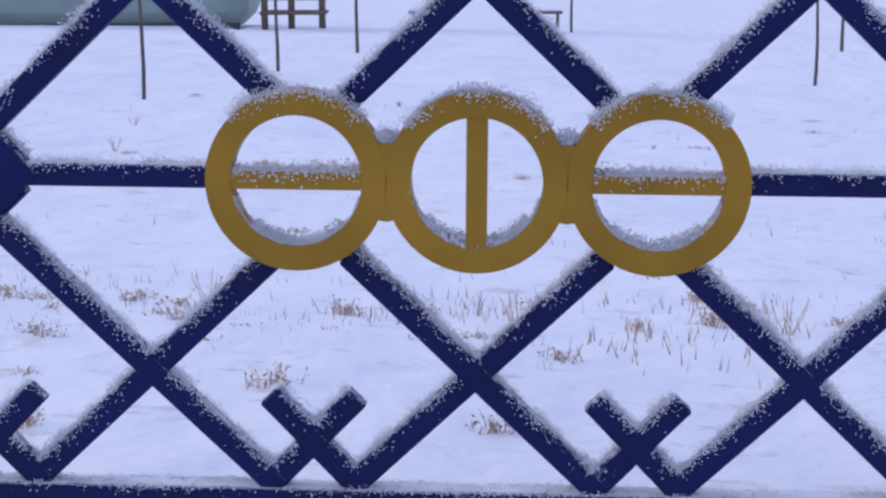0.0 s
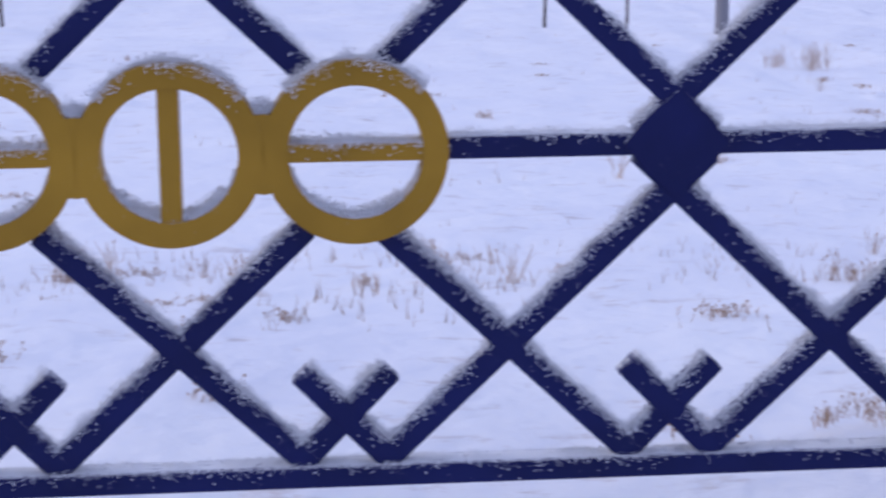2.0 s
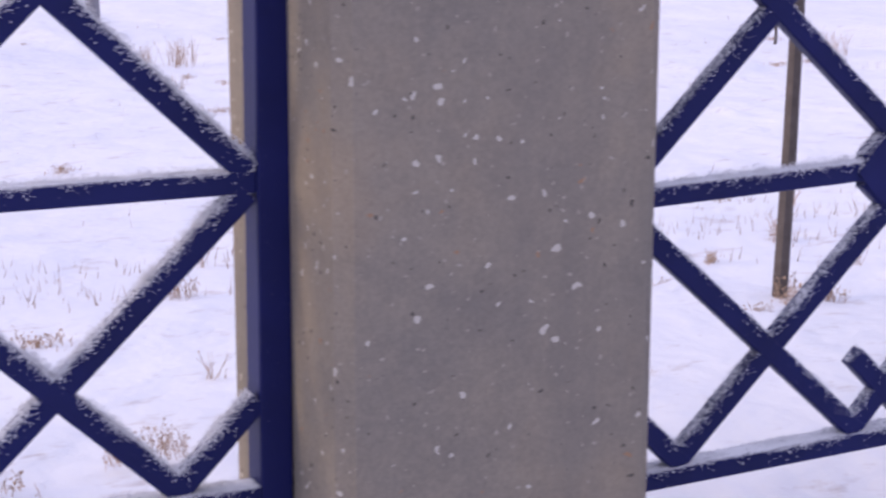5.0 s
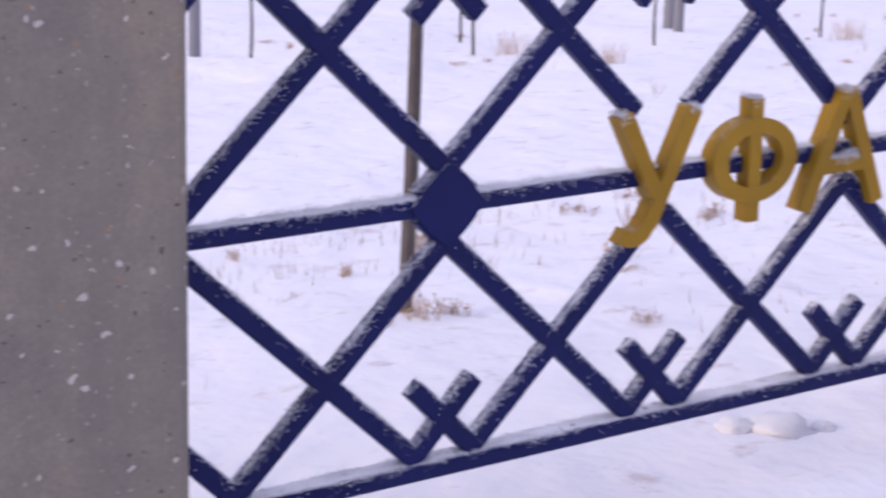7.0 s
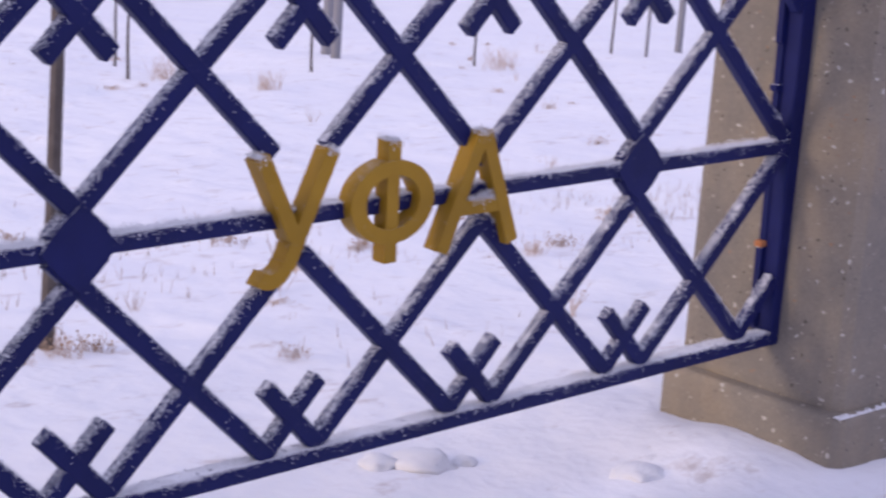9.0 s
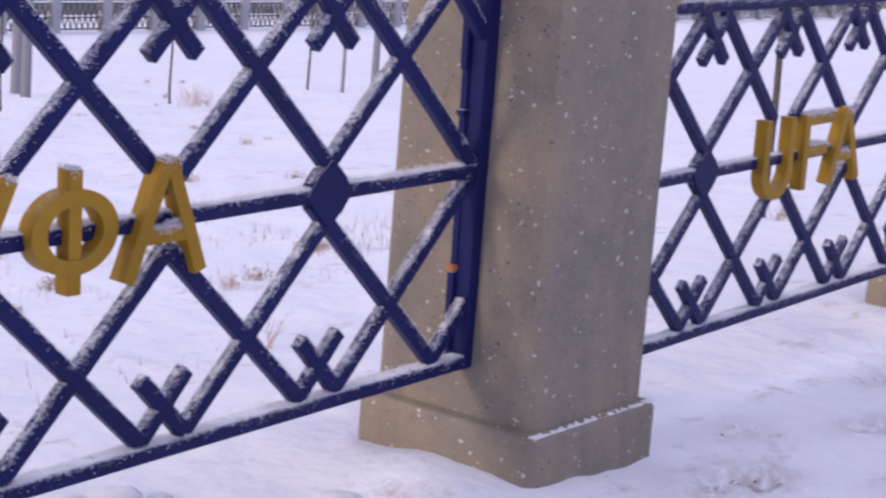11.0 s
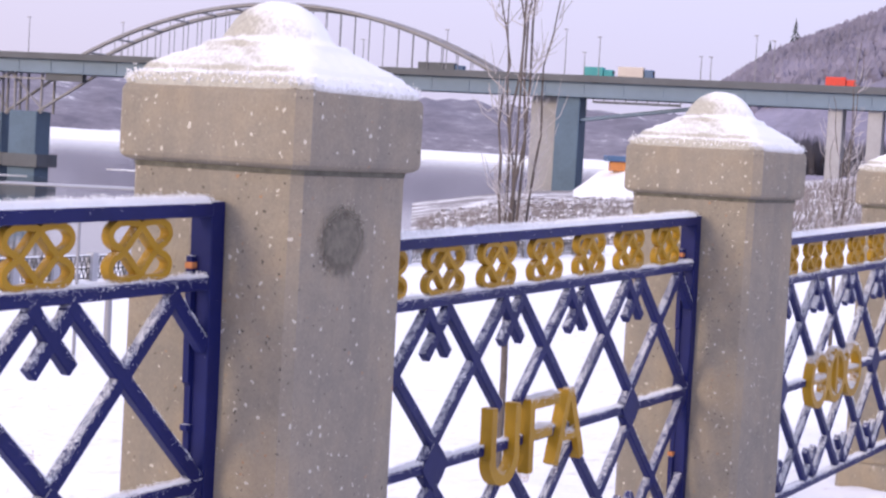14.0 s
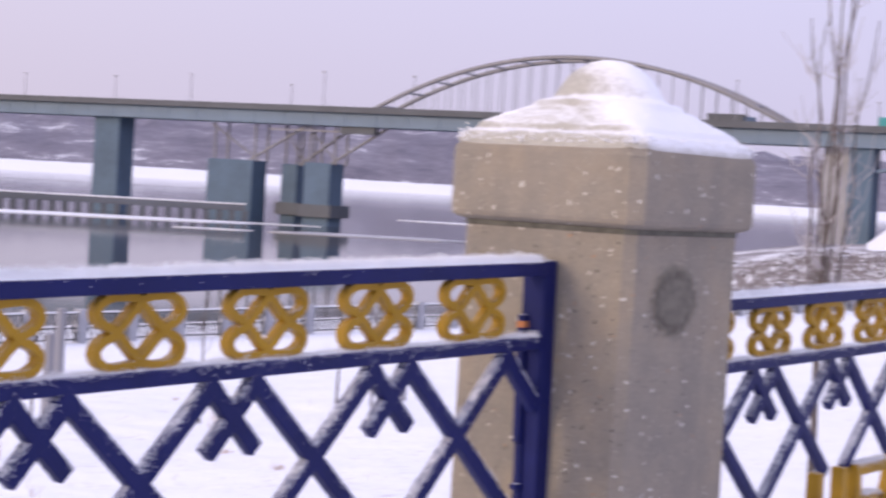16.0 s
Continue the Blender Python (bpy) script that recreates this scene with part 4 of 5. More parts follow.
def road_bridge():
    br = empty("road_bridge", BRIDGE_AT)
    s0, s1 = along(28), along(88)
    part("girder", box(s0, s1, 0.6, 15, TOP - 4.4, TOP - 1.2, 0.15), BRIDGE, br, "blue-grey painted steel girder")
    part("deck", box(s0, s1, -0.6, 16, TOP - 1.2, TOP - 0.55), BRIDGE_DARK, br)
    part("parapet", box(s0, s1, -0.5, -0.3, TOP - 0.55, TOP + 0.35), BRIDGE_DARK, br, "dark bridge railing")
    for k in range(int((s1 - s0) / 9)):
        s = s0 + 9 * k
        part("stiffener", box(s, s + 0.25, 0.42, 0.6, TOP - 4.4, TOP - 1.2), BRIDGE, br)
    part("flange", box(s0, s1, 0.3, 1.2, TOP - 4.55, TOP - 4.3), BRIDGE, br)
    # piers
    for a0, a1, top, y0 in ((40.5, 41.4, TOP - 4.4, 2), (44.0, 45.55, -0.6 + 6, 2), (45.85, 46.5, 5.0, 9), (47.0, 47.98, 5.6, 2)):
        p = part("pier", box(along(a0), along(a1) - 1.5, y0, y0 + 7, WATER_Z - 1, top, 0.3), PIER, br, "blue-grey river pier")
        part("fender", box(along(a0) - 0.8, along(a1) - 0.4, y0 - 1, y0 + 9, WATER_Z + 2.2, WATER_Z + 5.4), BRIDGE_DARK, p) if a0 > 45.7 else None
        if top < 8:
            c, w = (along(a0) + along(a1)) / 2, (along(a1) - along(a0)) / 2
            for sx in (-0.8, 0.8):
                for yy in (y0 + 1, y0 + 7):
                    part("strut", tube(bmesh.new(), [(c + sx * w, yy, top - 0.5), (c + sx * w, yy, TOP - 4.4)], [0.4, 0.4]), STEEL, br)
            part("brace", tube(bmesh.new(), [(c + 0.6 * w, y0 + 1, top), (c + w + 14, y0 + 1, TOP - 4.6)], [0.4, 0.4]), STEEL, br)
            part("brace", tube(bmesh.new(), [(c - w, y0 + 1, TOP - 5), (c + w, y0 + 1, top)], [0.25, 0.25]), STEEL, br)
    gantry = part("gantry", box(along(48.1), along(49.2), 1, 3, TOP - 6.4, TOP - 4.6), BRIDGE_DARK, br)
    part("beam", box(along(45.9), along(49.0), 1.2, 1.8, TOP - 6.2, TOP - 5.8), STEEL, gantry)
    p = part("pier", box(along(63.85), along(64.6), 1.5, 8, WATER_Z, TOP - 4.4, 0.3), PIER, br, "blue-grey river pier")
    part("pier", box(along(62.95), along(63.8), 5, 14, WATER_Z, TOP - 4.4, 0.3), PALE, br, "pale concrete bridge pier")
    part("brace", tube(bmesh.new(), [(along(64.6), 3, TOP - 9.6), (along(68.4), 3, TOP - 5.6)], [0.45, 0.45]), BRIDGE, br)
    walkway = part("walkway", box(along(65.0), along(67.7), 1, 2.4, TOP - 5.7, TOP - 5.2), BRIDGE_DARK, br)
    for k in range(9):
        s = along(65.0) + (along(67.7) - along(65.0)) * k / 8
        part("post", box(s, s + 0.2, 1, 1.2, TOP - 5.2, TOP - 4.2), BRIDGE_DARK, walkway)
    for a in (72.2, 73.4, 75.0):
        part("pier", box(along(a), along(a + 0.45), 2, 10, -6, TOP - 4.4, 0.3), PALE, br, "pale concrete bridge pier")
    # arch: two ribs, hangers, cross beams
    a0, a1, rise = along(48.8), along(62.1), 14.2
    ribs = []
    n = 30
    for yy in (3.0, 13.0):
        pts = [(a0 + (a1 - a0) * i / n, yy, TOP - 1 + (rise + 1) * (1 - (2 * i / n - 1) ** 2)) for i in range(n + 1)]
        ribs.append(pts)
        part("arch_rib", tube(bmesh.new(), pts, [0.55] * (n + 1), 6), STEEL, br, "grey steel arch rib")
        for i in range(2, n - 1):
            x, y, z = pts[i]
            part("hanger", tube(bmesh.new(), [(x, y, TOP - 0.8), (x, y, z)], [0.11, 0.11], 4), STEEL, br)
    for i in range(1, n, 2):
        part("cross_beam", tube(bmesh.new(), [ribs[0][i], ribs[1][i]], [0.25, 0.25], 4), STEEL, br)
    tagged(br, "long blue-grey road bridge with steel arch on tall piers", "bridge")


PALE = plain("pale_concrete", (0.35, 0.355, 0.39), 0.9, 0.2, 0.15, 0.03)
road_bridge()


def street_lamp(az, tall):
    lamp = empty("street_lamp", BRIDGE_AT @ Matrix.Translation((along(az), 0.3, TOP - 0.6)))
    part("pole", tube(bmesh.new(), [(0, 0, 0), (0, 0, tall)], [0.14, 0.09], 5), STEEL, lamp)
    part("lamp_head", box(-0.6, 0.3, -0.15, 0.15, tall - 0.05, tall + 0.15), STEEL, lamp)
    tagged(lamp, "slender grey street lamp on the bridge", "street lamp", "street lamps on the bridge")


for az, tall in ((38.5, 7), (41.2, 7), (43.5, 8), (46.6, 6), (47.6, 9.5), (50.4, 9), (57.8, 7), (60.4, 10), (64.1, 11), (64.7, 6), (65.15, 9.5), (68.3, 6), (68.6, 6), (69.95, 11), (70.5, 10), (73, 9), (74.5, 9)):
    street_lamp(az, tall)


def lorry(az, length, height, cargo, cab, label):
    van = empty("lorry", BRIDGE_AT @ Matrix.Translation((along(az), 4.5, TOP - 0.55)))
    part("box_body", box(-length / 2, length / 2 - 2.2, -1.25, 1.25, 1.0, height, 0.08), cargo, van)
    cabin = part("cab", box(length / 2 - 2.0, length / 2, -1.2, 1.2, 0.6, height - 0.5, 0.2), cab, van)
    part("windscreen", box(length / 2 - 0.02, length / 2 + 0.03, -1.05, 1.05, 1.7, height - 0.8), DARK, cabin)
    for x in (-length / 2 + 1.2, -length / 2 + 2.4, length / 2 - 1.2):
        for y in (-1.1, 1.1):
            wheel = bmesh.new()
            tube(wheel, [(x, y - 0.15, 0.5), (x, y + 0.15, 0.5)], [0.5, 0.5], 14)
            part("wheel", wheel, DARK, van)
    tagged(van, label, "lorry", "lorries on the bridge")


RED = plain("red_paint", (0.62, 0.04, 0.025), 0.45, 0.6, 0.1, 0.003)
TURQUOISE = plain("turquoise_sheet", (0.03, 0.30, 0.34), 0.5, 0.6, 0.1, 0.003)
CREAM = plain("cream_sheet", (0.55, 0.50, 0.48), 0.6, 0.6, 0.1, 0.003)
NAVY = plain("navy_paint", (0.06, 0.12, 0.24), 0.5, 0.6, 0.1, 0.003)
lorry(65.05, 6.5, 3.0, TURQUOISE, TURQUOISE, "turquoise lorry crossing the bridge")
lorry(66.2, 8, 3.3, CREAM, NAVY, "cream box lorry with a blue cab on the bridge")
lorry(60.1, 11, 2.6, BRIDGE_DARK, NAVY, "low dark lorry with a blue cab on the bridge")
lorry(72.5, 6.5, 2.9, RED, RED, "red lorry crossing the bridge")

# ---------------------------------------------------------------- river: landing stage, ice, rocks
def landing_stage():
    st = empty("landing_stage", Matrix.Translation(far_place(40.5, 470, WATER_Z)) @ pose(0, 0, 0, 0, 0, -46))
    part("deck", box(-45, 40, -3, 3, 2.8, 4.4), BRIDGE_DARK, st)
    part("snow", box(-45, 40, -2.9, 2.9, 4.4, 4.65), SNOW_FAR, st)
    for k in range(27):
        part("stake", box(-44 + 3.2 * k, -42.6 + 3.2 * k, -2.6, -1.6, -1, 2.8), BRIDGE_DARK, st)
    tagged(st, "dark landing stage on piles, snow on its deck", "pier")


landing_stage()


def ice_floe(az, dist, length, width, seed, mat):
    rng, bm = random.Random(seed), bmesh.new()
    pts = []
    for k in range(26):
        a = 2 * math.pi * k / 26
        r = 1 + rng.uniform(-0.25, 0.2)
        pts.append((length / 2 * r * math.cos(a), width / 2 * r * math.sin(a)))
    top = [bm.verts.new((x, y, 0.15)) for x, y in pts]
    low = [bm.verts.new((x, y, -0.1)) for x, y in pts]
    bm.faces.new(top)
    for k in range(26):
        bm.faces.new((low[k], low[(k + 1) % 26], top[(k + 1) % 26], top[k]))
    ob = link("ice_floe", bm, mat)
    ob.matrix_basis = Matrix.Translation(far_place(az, dist, WATER_Z)) @ pose(0, 0, 0, 0, 0, -az + 4)
    tagged(ob, "flat white ice floe drifting on the river", "ice floe", "ice floes on the river")


for i, (az, dist, ln, wd, look_of) in enumerate(((38.6, 450, 130, 26, SNOW_FAR), (44.4, 395, 16, 5, SNOW_FAR), (49.6, 400, 46, 18, ICE), (52.2, 600, 40, 14, SNOW_FAR), (38, 1400, 300, 30, ICE))):
    ice_floe(az, dist, ln, wd, i, look_of)


BANK = [0.2, 4.2, 5.6, 8.6, 11.2, 12.0, 12.4]


def bank_z(az, d):
    k = min(max((az - 59.6) / 20.4 * 6, 0), 5.99)
    a = int(k)
    top = BANK[a] + (BANK[a + 1] - BANK[a]) * (k - a)
    return -10.6 + top * math.sin(min(1, max(0, d - 105) / 300 * 1.15) * math.pi / 2) ** 0.8


def low_terrace():
    """The lower bank beyond the field: rocks, brush and a snow heap by the bridge."""
    rng, bm = random.Random(21), bmesh.new()
    for _ in range(380):
        az, d = rng.uniform(60.2, 66.5), rng.uniform(190, 330)
        p = far_place(az, d, bank_z(az, d))
        r = rng.uniform(0.3, 0.9)
        for v in bmesh.ops.create_icosphere(bm, subdivisions=1, radius=r)["verts"]:
            v.co = p + Vector((v.co.x * 1.4, v.co.y, v.co.z * 0.6)) + Vector([rng.uniform(-0.2, 0.2) for _ in range(3)])
    tagged(link("rocks", bm, ROCK, None, "snow-dusted grey rocks along the river bank"), category="rocks", kind="stuff")
    verts, faces = [], []
    for _ in range(16000):
        az, d = rng.uniform(59.8, 79), rng.uniform(108, 300)
        p = far_place(az, d, bank_z(az, d) - 0.1)
        h, w = rng.uniform(0.5, 1.7), rng.uniform(0.03, 0.08)
        tip = p + Vector((rng.uniform(-0.5, 0.5), rng.uniform(-0.5, 0.5), 1)) * h
        n = len(verts)
        verts += [p + Vector((-w, w, 0)), p + Vector((w, -w, 0)), tip]
        faces.append((n, n + 1, n + 2))
    me = bpy.data.meshes.new("brush")
    me.from_pydata(verts, [], faces)
    me.materials.append(BRUSH)
    tagged(new("brush", me), "frosted bare brush along the lower bank", "brush", kind="stuff")
    ridge("ground_bank", 59.6, 80, 105, 300, BANK, -10.6, BANK_MIX, "snow-covered lower river bank", 120, 14, 0.0)
    ridge("ground_heap", 64.6, 68.5, 330, 40, [0.5, 4.5, 6.5, 7, 6, 2], -5.5, SNOW_FAR, "heap of clean snow below the bridge", 50, 10, 0.05)


BRUSH = plain("brush_twigs", (0.24, 0.215, 0.215), 0.95, 0.6, 0.45, 0.01)
ROCK = paint("bank_rock", (0.17, 0.155, 0.16), 0.34, 0.9)
low_terrace()


def boat_house():
    hut = empty("boat_house", Matrix.Translation(far_place(66.5, 350, -2.2)) @ pose(0, 0, 0, 0, 0, -58))
    part("hull", box(-5, 9, -2, 2, 1.6, 3.4, 0.2), ORANGE, hut, "orange painted side")
    part("roof", box(-6, 10, -2.6, 2.6, 3.4, 4.5, 0.25), NAVY, hut, "dark blue roof")
    part("chimney", box(2, 4, -1, 1, 4.5, 6.2), WOOD, hut)
    tagged(hut, "low orange building with dark roof on the bank", "building")


ORANGE = plain("orange_paint", (0.50, 0.20, 0.06), 0.6, 0.8, 0.2, 0.01)
boat_house()


# ---------------------------------------------------------------- lower promenade railing
def lower_railing():
    unit = empty("promenade_railing")
    for z in (0.12, 0.55, 1.08):
        part("rail", box(0, 2.5, -0.03, 0.03, z - 0.03, z + 0.03), DARK, unit)
    part("post", box(-0.2, 0.2, -0.2, 0.2, 0, 1.25, 0.03), PALE, unit, "pale concrete post")
    part("snow", box(-0.2, 2.5, -0.06, 0.06, 1.11, 1.16), SNOW_FAR, unit)
    for k in range(8):
        for up in (-1, 1):
            x = 0.25 + k * 0.28
            bm = stroke(bmesh.new(), x, 0.6 - up * 0.45, x + 0.28, 0.6 + up * 0.45, 0.035, -0.02, 0.02)
            part("bar", bm, DARK, unit)
    tagged(unit, "far dark lattice railing with pale posts and snow", "railing", "railings of the lower promenade")
    return unit


first = lower_railing()
first.matrix_basis = pose(34, 50, -5.2)
for k in range(1, 34):
    copy_thing(first, pose(34 + 2.5 * k, 50 + 0.02 * k, -5.2))


# ---------------------------------------------------------------- field: saplings, posts, weeds
def sapling(x, y, tall, r, seed, label="thin bare sapling standing in the snow"):
    rng = random.Random(seed)
    tree = empty("sapling", pose(x, y, ground_z(x, y) - 0.05))
    pts = [(0.008 * math.sin(i * 1.3 + seed), 0.008 * math.cos(i + seed), tall * i / 8) for i in range(9)]
    part("trunk", tube(bmesh.new(), pts, [r * (1 - 0.6 * i / 8) for i in range(9)], 7), BARK, tree)
    bm = bmesh.new()
    for _ in range(9):
        z = rng.uniform(0.45, 0.95) * tall
        a = rng.uniform(0, 6.28)
        ln = rng.uniform(0.15, 0.4) * tall * 0.5
        p0 = Vector((0, 0, z))
        p1 = p0 + Vector((math.cos(a) * ln * 0.4, math.sin(a) * ln * 0.4, ln))
        tube(bm, [p0, (p0 + p1) / 2 + Vector((math.cos(a), math.sin(a), 0)) * 0.03, p1], [r * 0.35, r * 0.25, r * 0.08], 4)
    part("branches", bm, BARK, tree)
    tagged(tree, label, "tree", "saplings in the field")


for i, (x, y, tall, r) in enumerate(((-2.14, 12.6, 2.6, 0.018), (-1.89, 18.6, 2.8, 0.022), (-1.71, 26, 3, 0.03), (1.93, 46, 3, 0.04), (6.7, 32, 3, 0.035), (3.9, 11.9, 1.6, 0.014), (7.58, 9.47, 1.2, 0.014),
                                      (9.78, 10.1, 1.2, 0.014), (9.13, 8.93, 1.2, 0.014), (11.17, 9.33, 1.2, 0.014), (13.78, 10.1, 1.2, 0.014), (16.5, 10.8, 1.6, 0.016), (4.0, 17, 2, 0.02), (20, 9, 2, 0.018))):
    sapling(x, y, tall, r, i)
sapling(4.11, 1.64, 3.2, 0.021, 31, "young tree with a slim brown trunk beyond the fence")


def post_thing(x, y, tall, r, label, arm=0.0):
    po = empty("post", pose(x, y, ground_z(x, y) - 0.1))
    part("pole", tube(bmesh.new(), [(0, 0, 0), (0, 0, tall)], [r, r * 0.85], 10), STEEL, po)
    if arm:
        part("arm", box(0, arm, -0.015, 0.015, tall - 0.05, tall, 0.004), STEEL, po)
    tagged(po, label, "post", "posts in the field")


post_thing(5.42, 15, 1.6, 0.07, "grey metal post standing in the snow")
post_thing(7.43, 10.1, 1.15, 0.048, "grey metal post standing in the snow")
post_thing(12.15, 10.2, 1.15, 0.048, "grey metal post standing in the snow")
post_thing(18.7, 11.7, 1.15, 0.048, "grey metal post standing in the snow")
post_thing(13.2, 11.6, 0.9, 0.06, "stout grey post with snow")
post_thing(16.6, 10.4, 1.72, 0.02, "thin dark post with a short arm", 0.3)


def bare_tree(x, y, tall, seed, stems, label):
    rng = random.Random(seed)
    z0 = ground_z(x, y)
    tree = empty("bare_tree", pose(x, y, z0 - 0.05))
    fork = 1.15
    part("trunk", tube(bmesh.new(), [(0, 0, 0), (0.01, 0, fork * 0.5), (0, 0.01, fork), (0.02, 0, fork + 0.3)], [0.020, 0.018, 0.016, 0.010], 8), BARK, tree)
    twigs = bmesh.new()
    for k in range(stems):
        a = k * 2.4 + rng.uniform(-0.4, 0.4)
        spread = rng.uniform(0.05, 0.20) if k % 4 else rng.uniform(0.25, 0.36)
        pts, n = [], 9
        for i in range(n + 1):
            f = i / n
            bend = 0.035 * math.sin(f * 7 + k) + 0.018 * math.sin(f * 17 + 2 * k)
            pts.append((math.cos(a) * (spread * f ** 0.7 + bend), math.sin(a) * (spread * f ** 0.7 + bend), fork + (tall * rng.uniform(0.97, 1.0) - fork) * f * (0.55 + 0.45 * (k % 3) / 2)))
        part("stem", tube(bmesh.new(), pts, [0.0080 * (1 - 0.7 * i / n) for i in range(n + 1)], 6), BARK, tree)
        for _ in range(8):
            j = rng.randint(1, n - 2)
            p = Vector(pts[j])
            b = a + rng.uniform(-1.6, 1.6)
            ln = rng.uniform(0.08, 0.32)
            q = p + Vector((math.cos(b) * ln * 0.55, math.sin(b) * ln * 0.55, ln * rng.uniform(0.5, 1)))
            tube(twigs, [p, (p + q) / 2 + Vector((math.cos(b), math.sin(b), -0.3)) * 0.03, q], [0.0038, 0.003, 0.0016], 4)
            for _ in range(2):
                r = (p + q) / 2 + Vector([rng.uniform(-0.12, 0.12), rng.uniform(-0.12, 0.12), rng.uniform(0.02, 0.18)])
                tube(twigs, [(p + q) / 2, r], [0.003, 0.0015], 3)
    part("twigs", twigs, FROST, tree, "fine frosted twigs")
    tagged(tree, label, "tree", "bare young trees beyond the fence")


bare_tree(9.87, 1.85, 3.9, 3, 7, "young bare tree with several frosted upright stems")
bare_tree(17.3, 2.5, 3.0, 8, 6, "small bare tree with frosted branching twigs")


def weed(seed, tall, count, spread, mat, leaves=0):
    rng, bm = random.Random(seed), bmesh.new()
    for _ in range(count):
        a, r = rng.uniform(0, 6.28), rng.uniform(0, spread)
        base = Vector((r * math.cos(a), r * math.sin(a) * 0.6, -0.02))
        h = tall * rng.uniform(0.4, 1)
        tip = base + Vector((rng.uniform(-0.5, 0.5) * h, rng.uniform(-0.4, 0.4) * h, h))
        mid = (base + tip) / 2 + Vector((rng.uniform(-0.15, 0.15) * h, 0, 0.05 * h))
        tube(bm, [base, mid, tip], [0.0022, 0.0018, 0.0009], 3)
        if rng.random() < 0.5:
            tube(bm, [mid, mid + Vector((rng.uniform(-0.3, 0.3) * h, rng.uniform(-0.2, 0.2) * h, 0.3 * h))], [0.0015, 0.0008], 3)
        if rng.random() < 0.15:
            m = bmesh.ops.create_icosphere(bm, subdivisions=1, radius=0.006)["verts"]
            bmesh.ops.translate(bm, verts=m, vec=tip)
        for _ in range(leaves):
            at = base.lerp(tip, rng.uniform(0.3, 1.0)) + Vector([rng.uniform(-0.02, 0.02) for _ in range(3)])
            vs = [bm.verts.new(at + Vector([rng.uniform(-0.008, 0.008) for _ in range(3)])) for _ in range(4)]
            bm.faces.new((vs[0], vs[1], vs[2]))
            bm.faces.new((vs[0], vs[2], vs[3]))
    return link("weed_tuft", bm, mat)


kinds = [weed(1, 0.13, 30, 0.13, DRY, 4), weed(2, 0.09, 22, 0.08, DRY, 3), weed(3, 0.17, 9, 0.05, DRY), weed(4, 0.05, 34, 0.18, DRY, 2), weed(5, 0.30, 60, 0.30, DRY)]
PLACES = [(0.54, 1.6, 0), (0.34, 1.62, 3), (-0.1, 2.09, 0), (0.96, 2.64, 2), (1.39, 2.49, 1), (2.7, 2.4, 0), (2.19, 0.96, 1), (2.28, 0.98, 0), (2.53, 1.5, 2), (1.95, 0.9, 3), (4.11, 1.58, 0), (4.22, 1.6, 1), (3.95, 1.5, 1),
          (3.92, 1.92, 3), (4.98, 1.81, 3), (5.1, 2.0, 0), (9.41, 8.86, 4), (9.62, 7.9, 4), (13.55, 9.55, 4), (4.83, 10.9, 4), (5.05, 10.7, 4), (6.3, 2.03, 0), (6.5, 2.1, 1), (9.8, 1.7, 0), (10.0, 1.8, 2), (0.1, 1.2, 1), (1.05, 1.25, 1), (4.6, 1.25, 1), (5.6, 1.2, 2)]
scatter = random.Random(77)
for _ in range(70):
    PLACES.append((scatter.uniform(-0.6, 7.5), scatter.gauss(2.55, 0.3), scatter.choice((1, 2, 3, 3))))
for _ in range(70):
    yy = scatter.uniform(3.2, 14)
    PLACES.append((scatter.uniform(-0.35 * yy, 1.2 * yy + 4), yy, scatter.choice((1, 2, 3, 3))))
for i, (x, y, k) in enumerate(PLACES):
    m = pose(x, y, ground_z(x, y) + 0.005, 0, 0, scatter.uniform(0, 360)) @ Matrix.Scale(scatter.uniform(0.40, 0.72), 4)
    ob = copy_thing(kinds[k], m)
    ob.scale = m.to_scale()
    tagged(ob, ("clump of dry brown weeds sticking out of the snow", "few dry brown stalks sticking out of the snow", "thin dry grass blades standing in the snow", "low tuft of dry grass half buried in snow", "pale bush of dry grass in the snow")[k], "weeds", "dry weeds in the field")
for ob in kinds:
    bpy.data.objects.remove(ob)


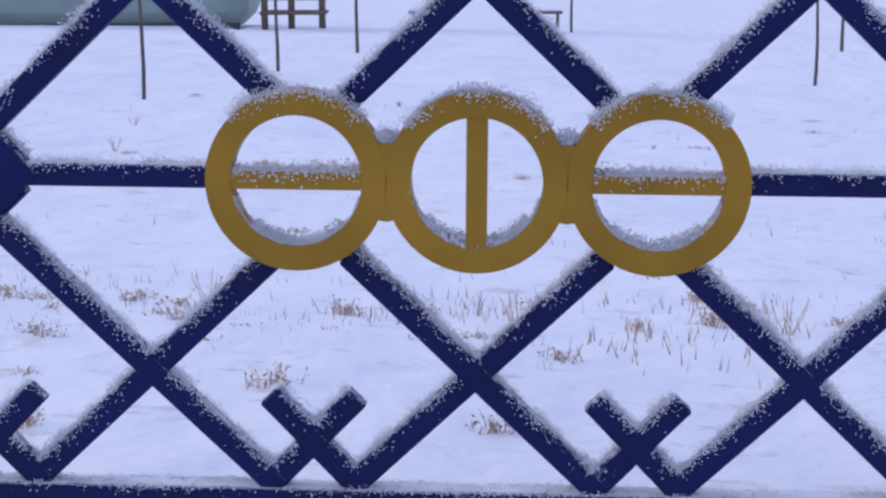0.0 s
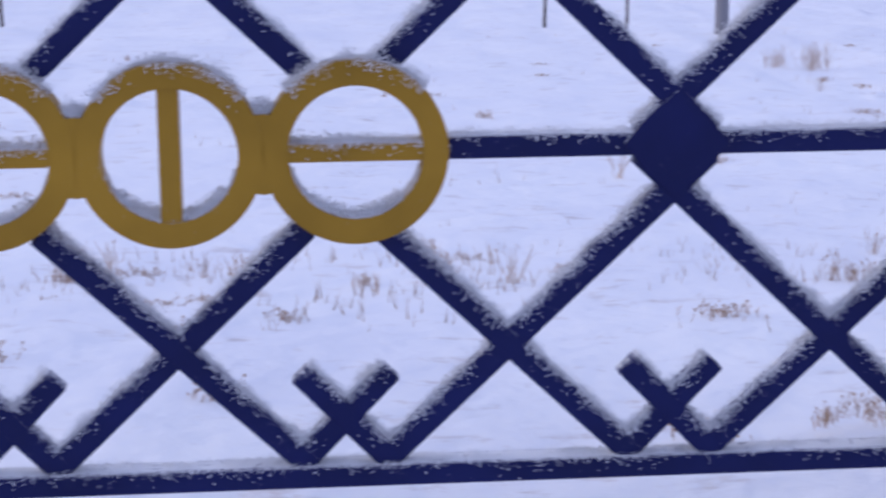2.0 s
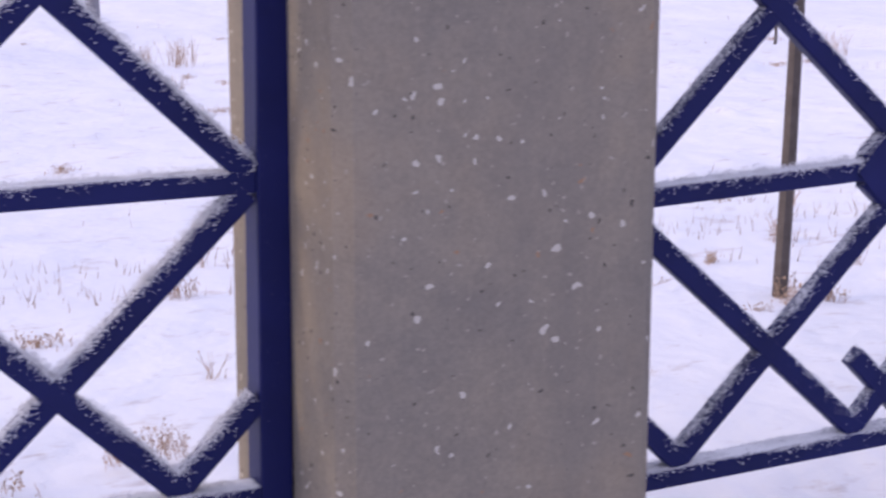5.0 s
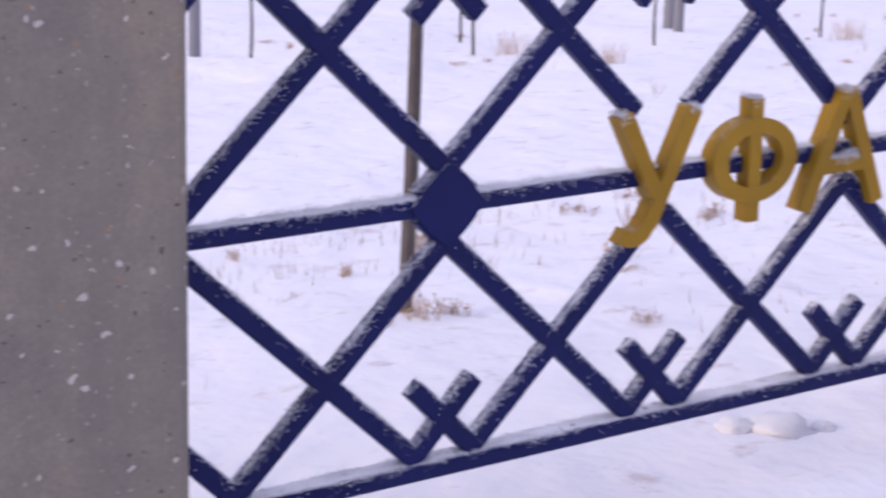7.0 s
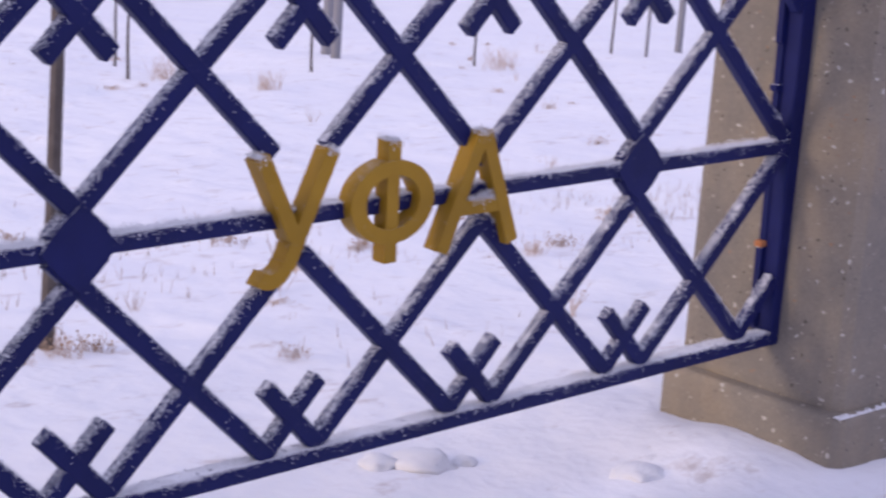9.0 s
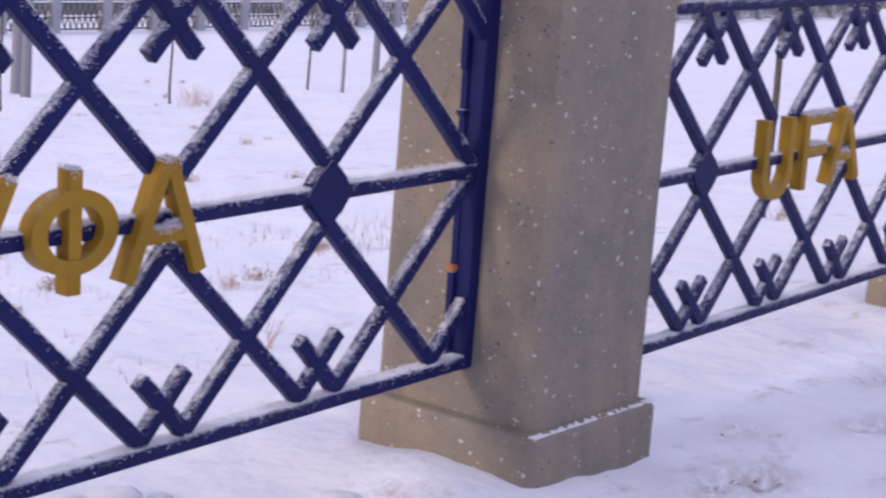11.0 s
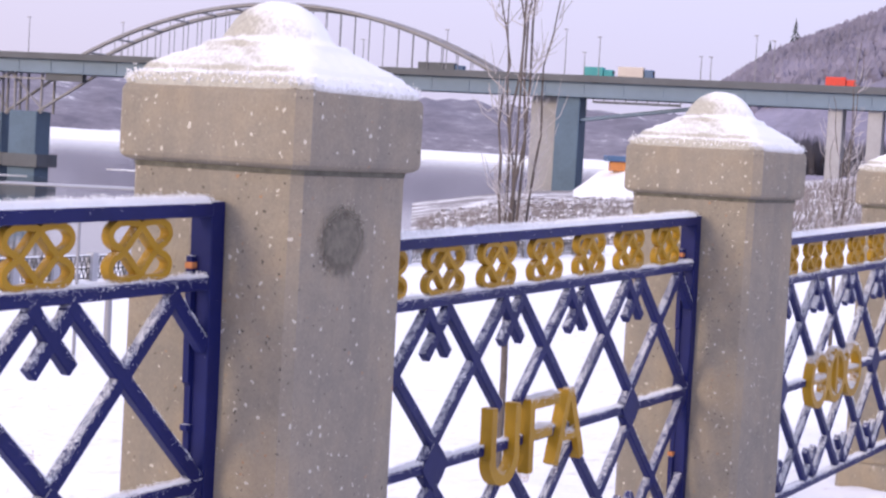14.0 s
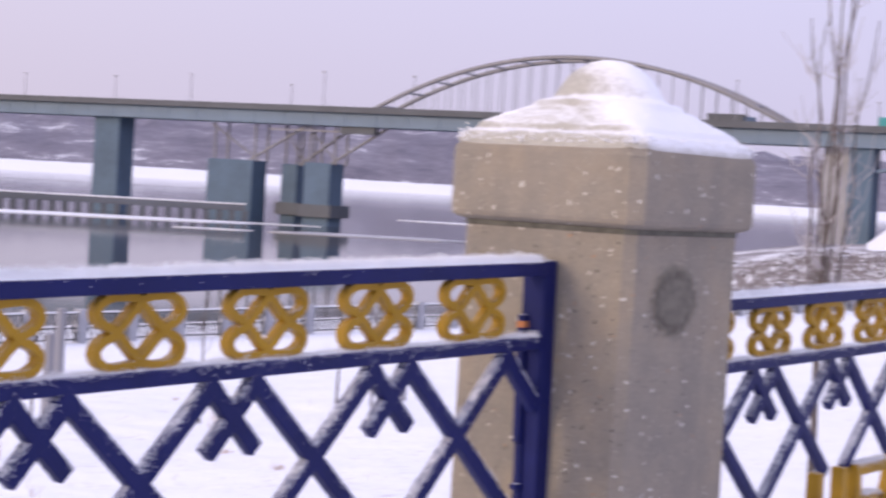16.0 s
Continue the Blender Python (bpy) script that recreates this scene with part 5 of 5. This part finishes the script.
def teal_shed():
    shed = empty("shed", pose(-12.1, 45, ground_z(-8, 45) - 0.1, 0, 0, 4))
    part("wall", box(-9, 5.6, 0, 5, 0, 3.2, 0.5), TEAL, shed, "grey-green sheet walls")
    part("roof", box(-9.3, 5.9, -0.3, 5.3, 3.2, 3.5, 0.08), SNOW_FAR, shed)
    part("skirting", box(-8.8, 5.4, -0.06, -0.01, -0.1, 0.22), DARK, shed)
    for x in (-6, -2, 2):
        part("seam", box(x, x + 0.06, -0.03, 0.01, 0.2, 3.1), TEAL, shed)
    tagged(shed, "long grey-green metal shed at the edge of the field", "shed")
    stand = empty("wooden_stand", pose(-6.1, 45, ground_z(-6.1, 45)))
    for x in (0, 0.7, 1.5):
        part("leg", box(x, x + 0.16, 0, 0.16, 0, 2.6, 0.01), WOOD, stand)
    part("board", box(0, 1.7, 0.02, 0.12, 0.75, 0.85), WOOD, stand)
    part("seat", box(0, 1.7, -0.3, 0.5, 0.4, 0.47), WOOD, stand)
    tagged(stand, "dark wooden stand with thin legs", "stand")
    for x, y, w in ((-2.5, 48, 1.0), (0.4, 55, 1.4)):
        bench = empty("bench", pose(x, y, ground_z(x, y)))
        part("seat", box(0, w, 0, 0.5, 0.42, 0.5, 0.01), WOOD, bench)
        part("snow", box(0.02, w - 0.02, 0.03, 0.47, 0.5, 0.56, 0.02), SNOW_FAR, bench)
        for q in (0.1, w - 0.2):
            part("leg", box(q, q + 0.1, 0.05, 0.45, 0, 0.42), WOOD, bench)
        tagged(bench, "low dark wooden bench covered with snow", "bench", "benches in the field")


teal_shed()


def snow_clod(x, y, r, seed):
    """A soft lump of snow fallen from the fence."""
    bm = bmesh.new()
    bmesh.ops.create_icosphere(bm, subdivisions=3, radius=r)
    for v in bm.verts:
        v.co *= 1 + 0.35 * noise.noise(v.co * (1.6 / r) + Vector((seed, 0, 0))) + 0.12 * noise.noise(v.co * (5 / r))
        v.co.z *= 0.42
    ob = link("snow_clod", bm, SNOW_CRUST, None, "", True)
    ob.matrix_basis = pose(x, y, ground_z(x, y) + 0.028 * noise.noise(Vector((x * 0.7, y * 0.7, 0))) + r * 0.02)
    tagged(ob, "soft lump of white snow lying below the fence", "snow", "lumps of fallen snow")


for i, (x, y, r) in enumerate(CLODS):
    snow_clod(x, y, r, i * 3.7)


def path_dirt():
    """Crumbs of soil and dead grass trodden into the prints of the path."""
    rng, verts, faces = random.Random(41), [], []
    for px, py, turn, ln, deep in STEPS:
        for _ in range(rng.choice((0, 6, 14, 26))):
            u, v = rng.gauss(0, ln * 0.75), rng.gauss(0, 0.045)
            x, y = px + u * math.cos(turn) - v * math.sin(turn), py + u * math.sin(turn) + v * math.cos(turn)
            r, z = rng.uniform(0.0012, 0.0034), ground_z(x, y) + 0.030 * noise.noise(Vector((x * 0.7, y * 0.7, 0))) + 0.0105 * noise.noise(Vector((x * 2.9, y * 2.9, 4))) - deep * 0.3 + 0.004
            n = len(verts)
            for k in range(4):
                a = k * math.pi / 2 + rng.uniform(0, 0.8)
                verts.append((x + 2.0 * r * math.cos(a), y + 1.3 * r * math.sin(a), z + rng.uniform(-0.002, 0.001)))
            verts.append((x, y, z + r * 0.7))
            faces += [(n, n + 1, n + 4), (n + 1, n + 2, n + 4), (n + 2, n + 3, n + 4), (n + 3, n, n + 4)]
    me = bpy.data.meshes.new("dirt")
    me.from_pydata(verts, [], faces)
    me.materials.append(SOIL)
    tagged(new("dirt", me), "brown crumbs of soil trodden into the path's snow", "dirt", kind="stuff")


SOIL = plain("soil", (0.26, 0.22, 0.20), 0.95, 30, 0.4, 0.003)
path_dirt()


def stubble():
    """Short dry stalks that barely clear the snow, thickest in a strip beyond the fence."""
    rng, verts, faces = random.Random(55), [], []
    for i in range(5200):
        if i < 3000:
            x, y = rng.uniform(-1.0, 8.5), rng.gauss(2.6, 0.32)
            if noise.noise(Vector((x * 1.7, y * 3, 2))) < 0.02:
                continue
        else:
            y = rng.uniform(1.0, 16)
            x = rng.uniform(-0.4 * y - 0.5, 1.3 * y + 4)
            if noise.noise(Vector((x * 0.9, y * 1.4, 8))) < 0.12:
                continue
        h, w = rng.uniform(0.008, 0.04), rng.uniform(0.0012, 0.003)
        p = Vector((x, y, ground_z(x, y) + 0.01))
        n = len(verts)
        verts += [p + Vector((-w, 0, -0.03)), p + Vector((w, 0, -0.03)), p + Vector((rng.uniform(-0.8, 0.8) * h, rng.uniform(-0.5, 0.5) * h, h))]
        faces.append((n, n + 1, n + 2))
    me = bpy.data.meshes.new("grass")
    me.from_pydata(verts, [], faces)
    me.materials.append(DRY)
    tagged(new("grass", me), "short dry brown grass stalks poking through snow", "grass", kind="stuff")


stubble()
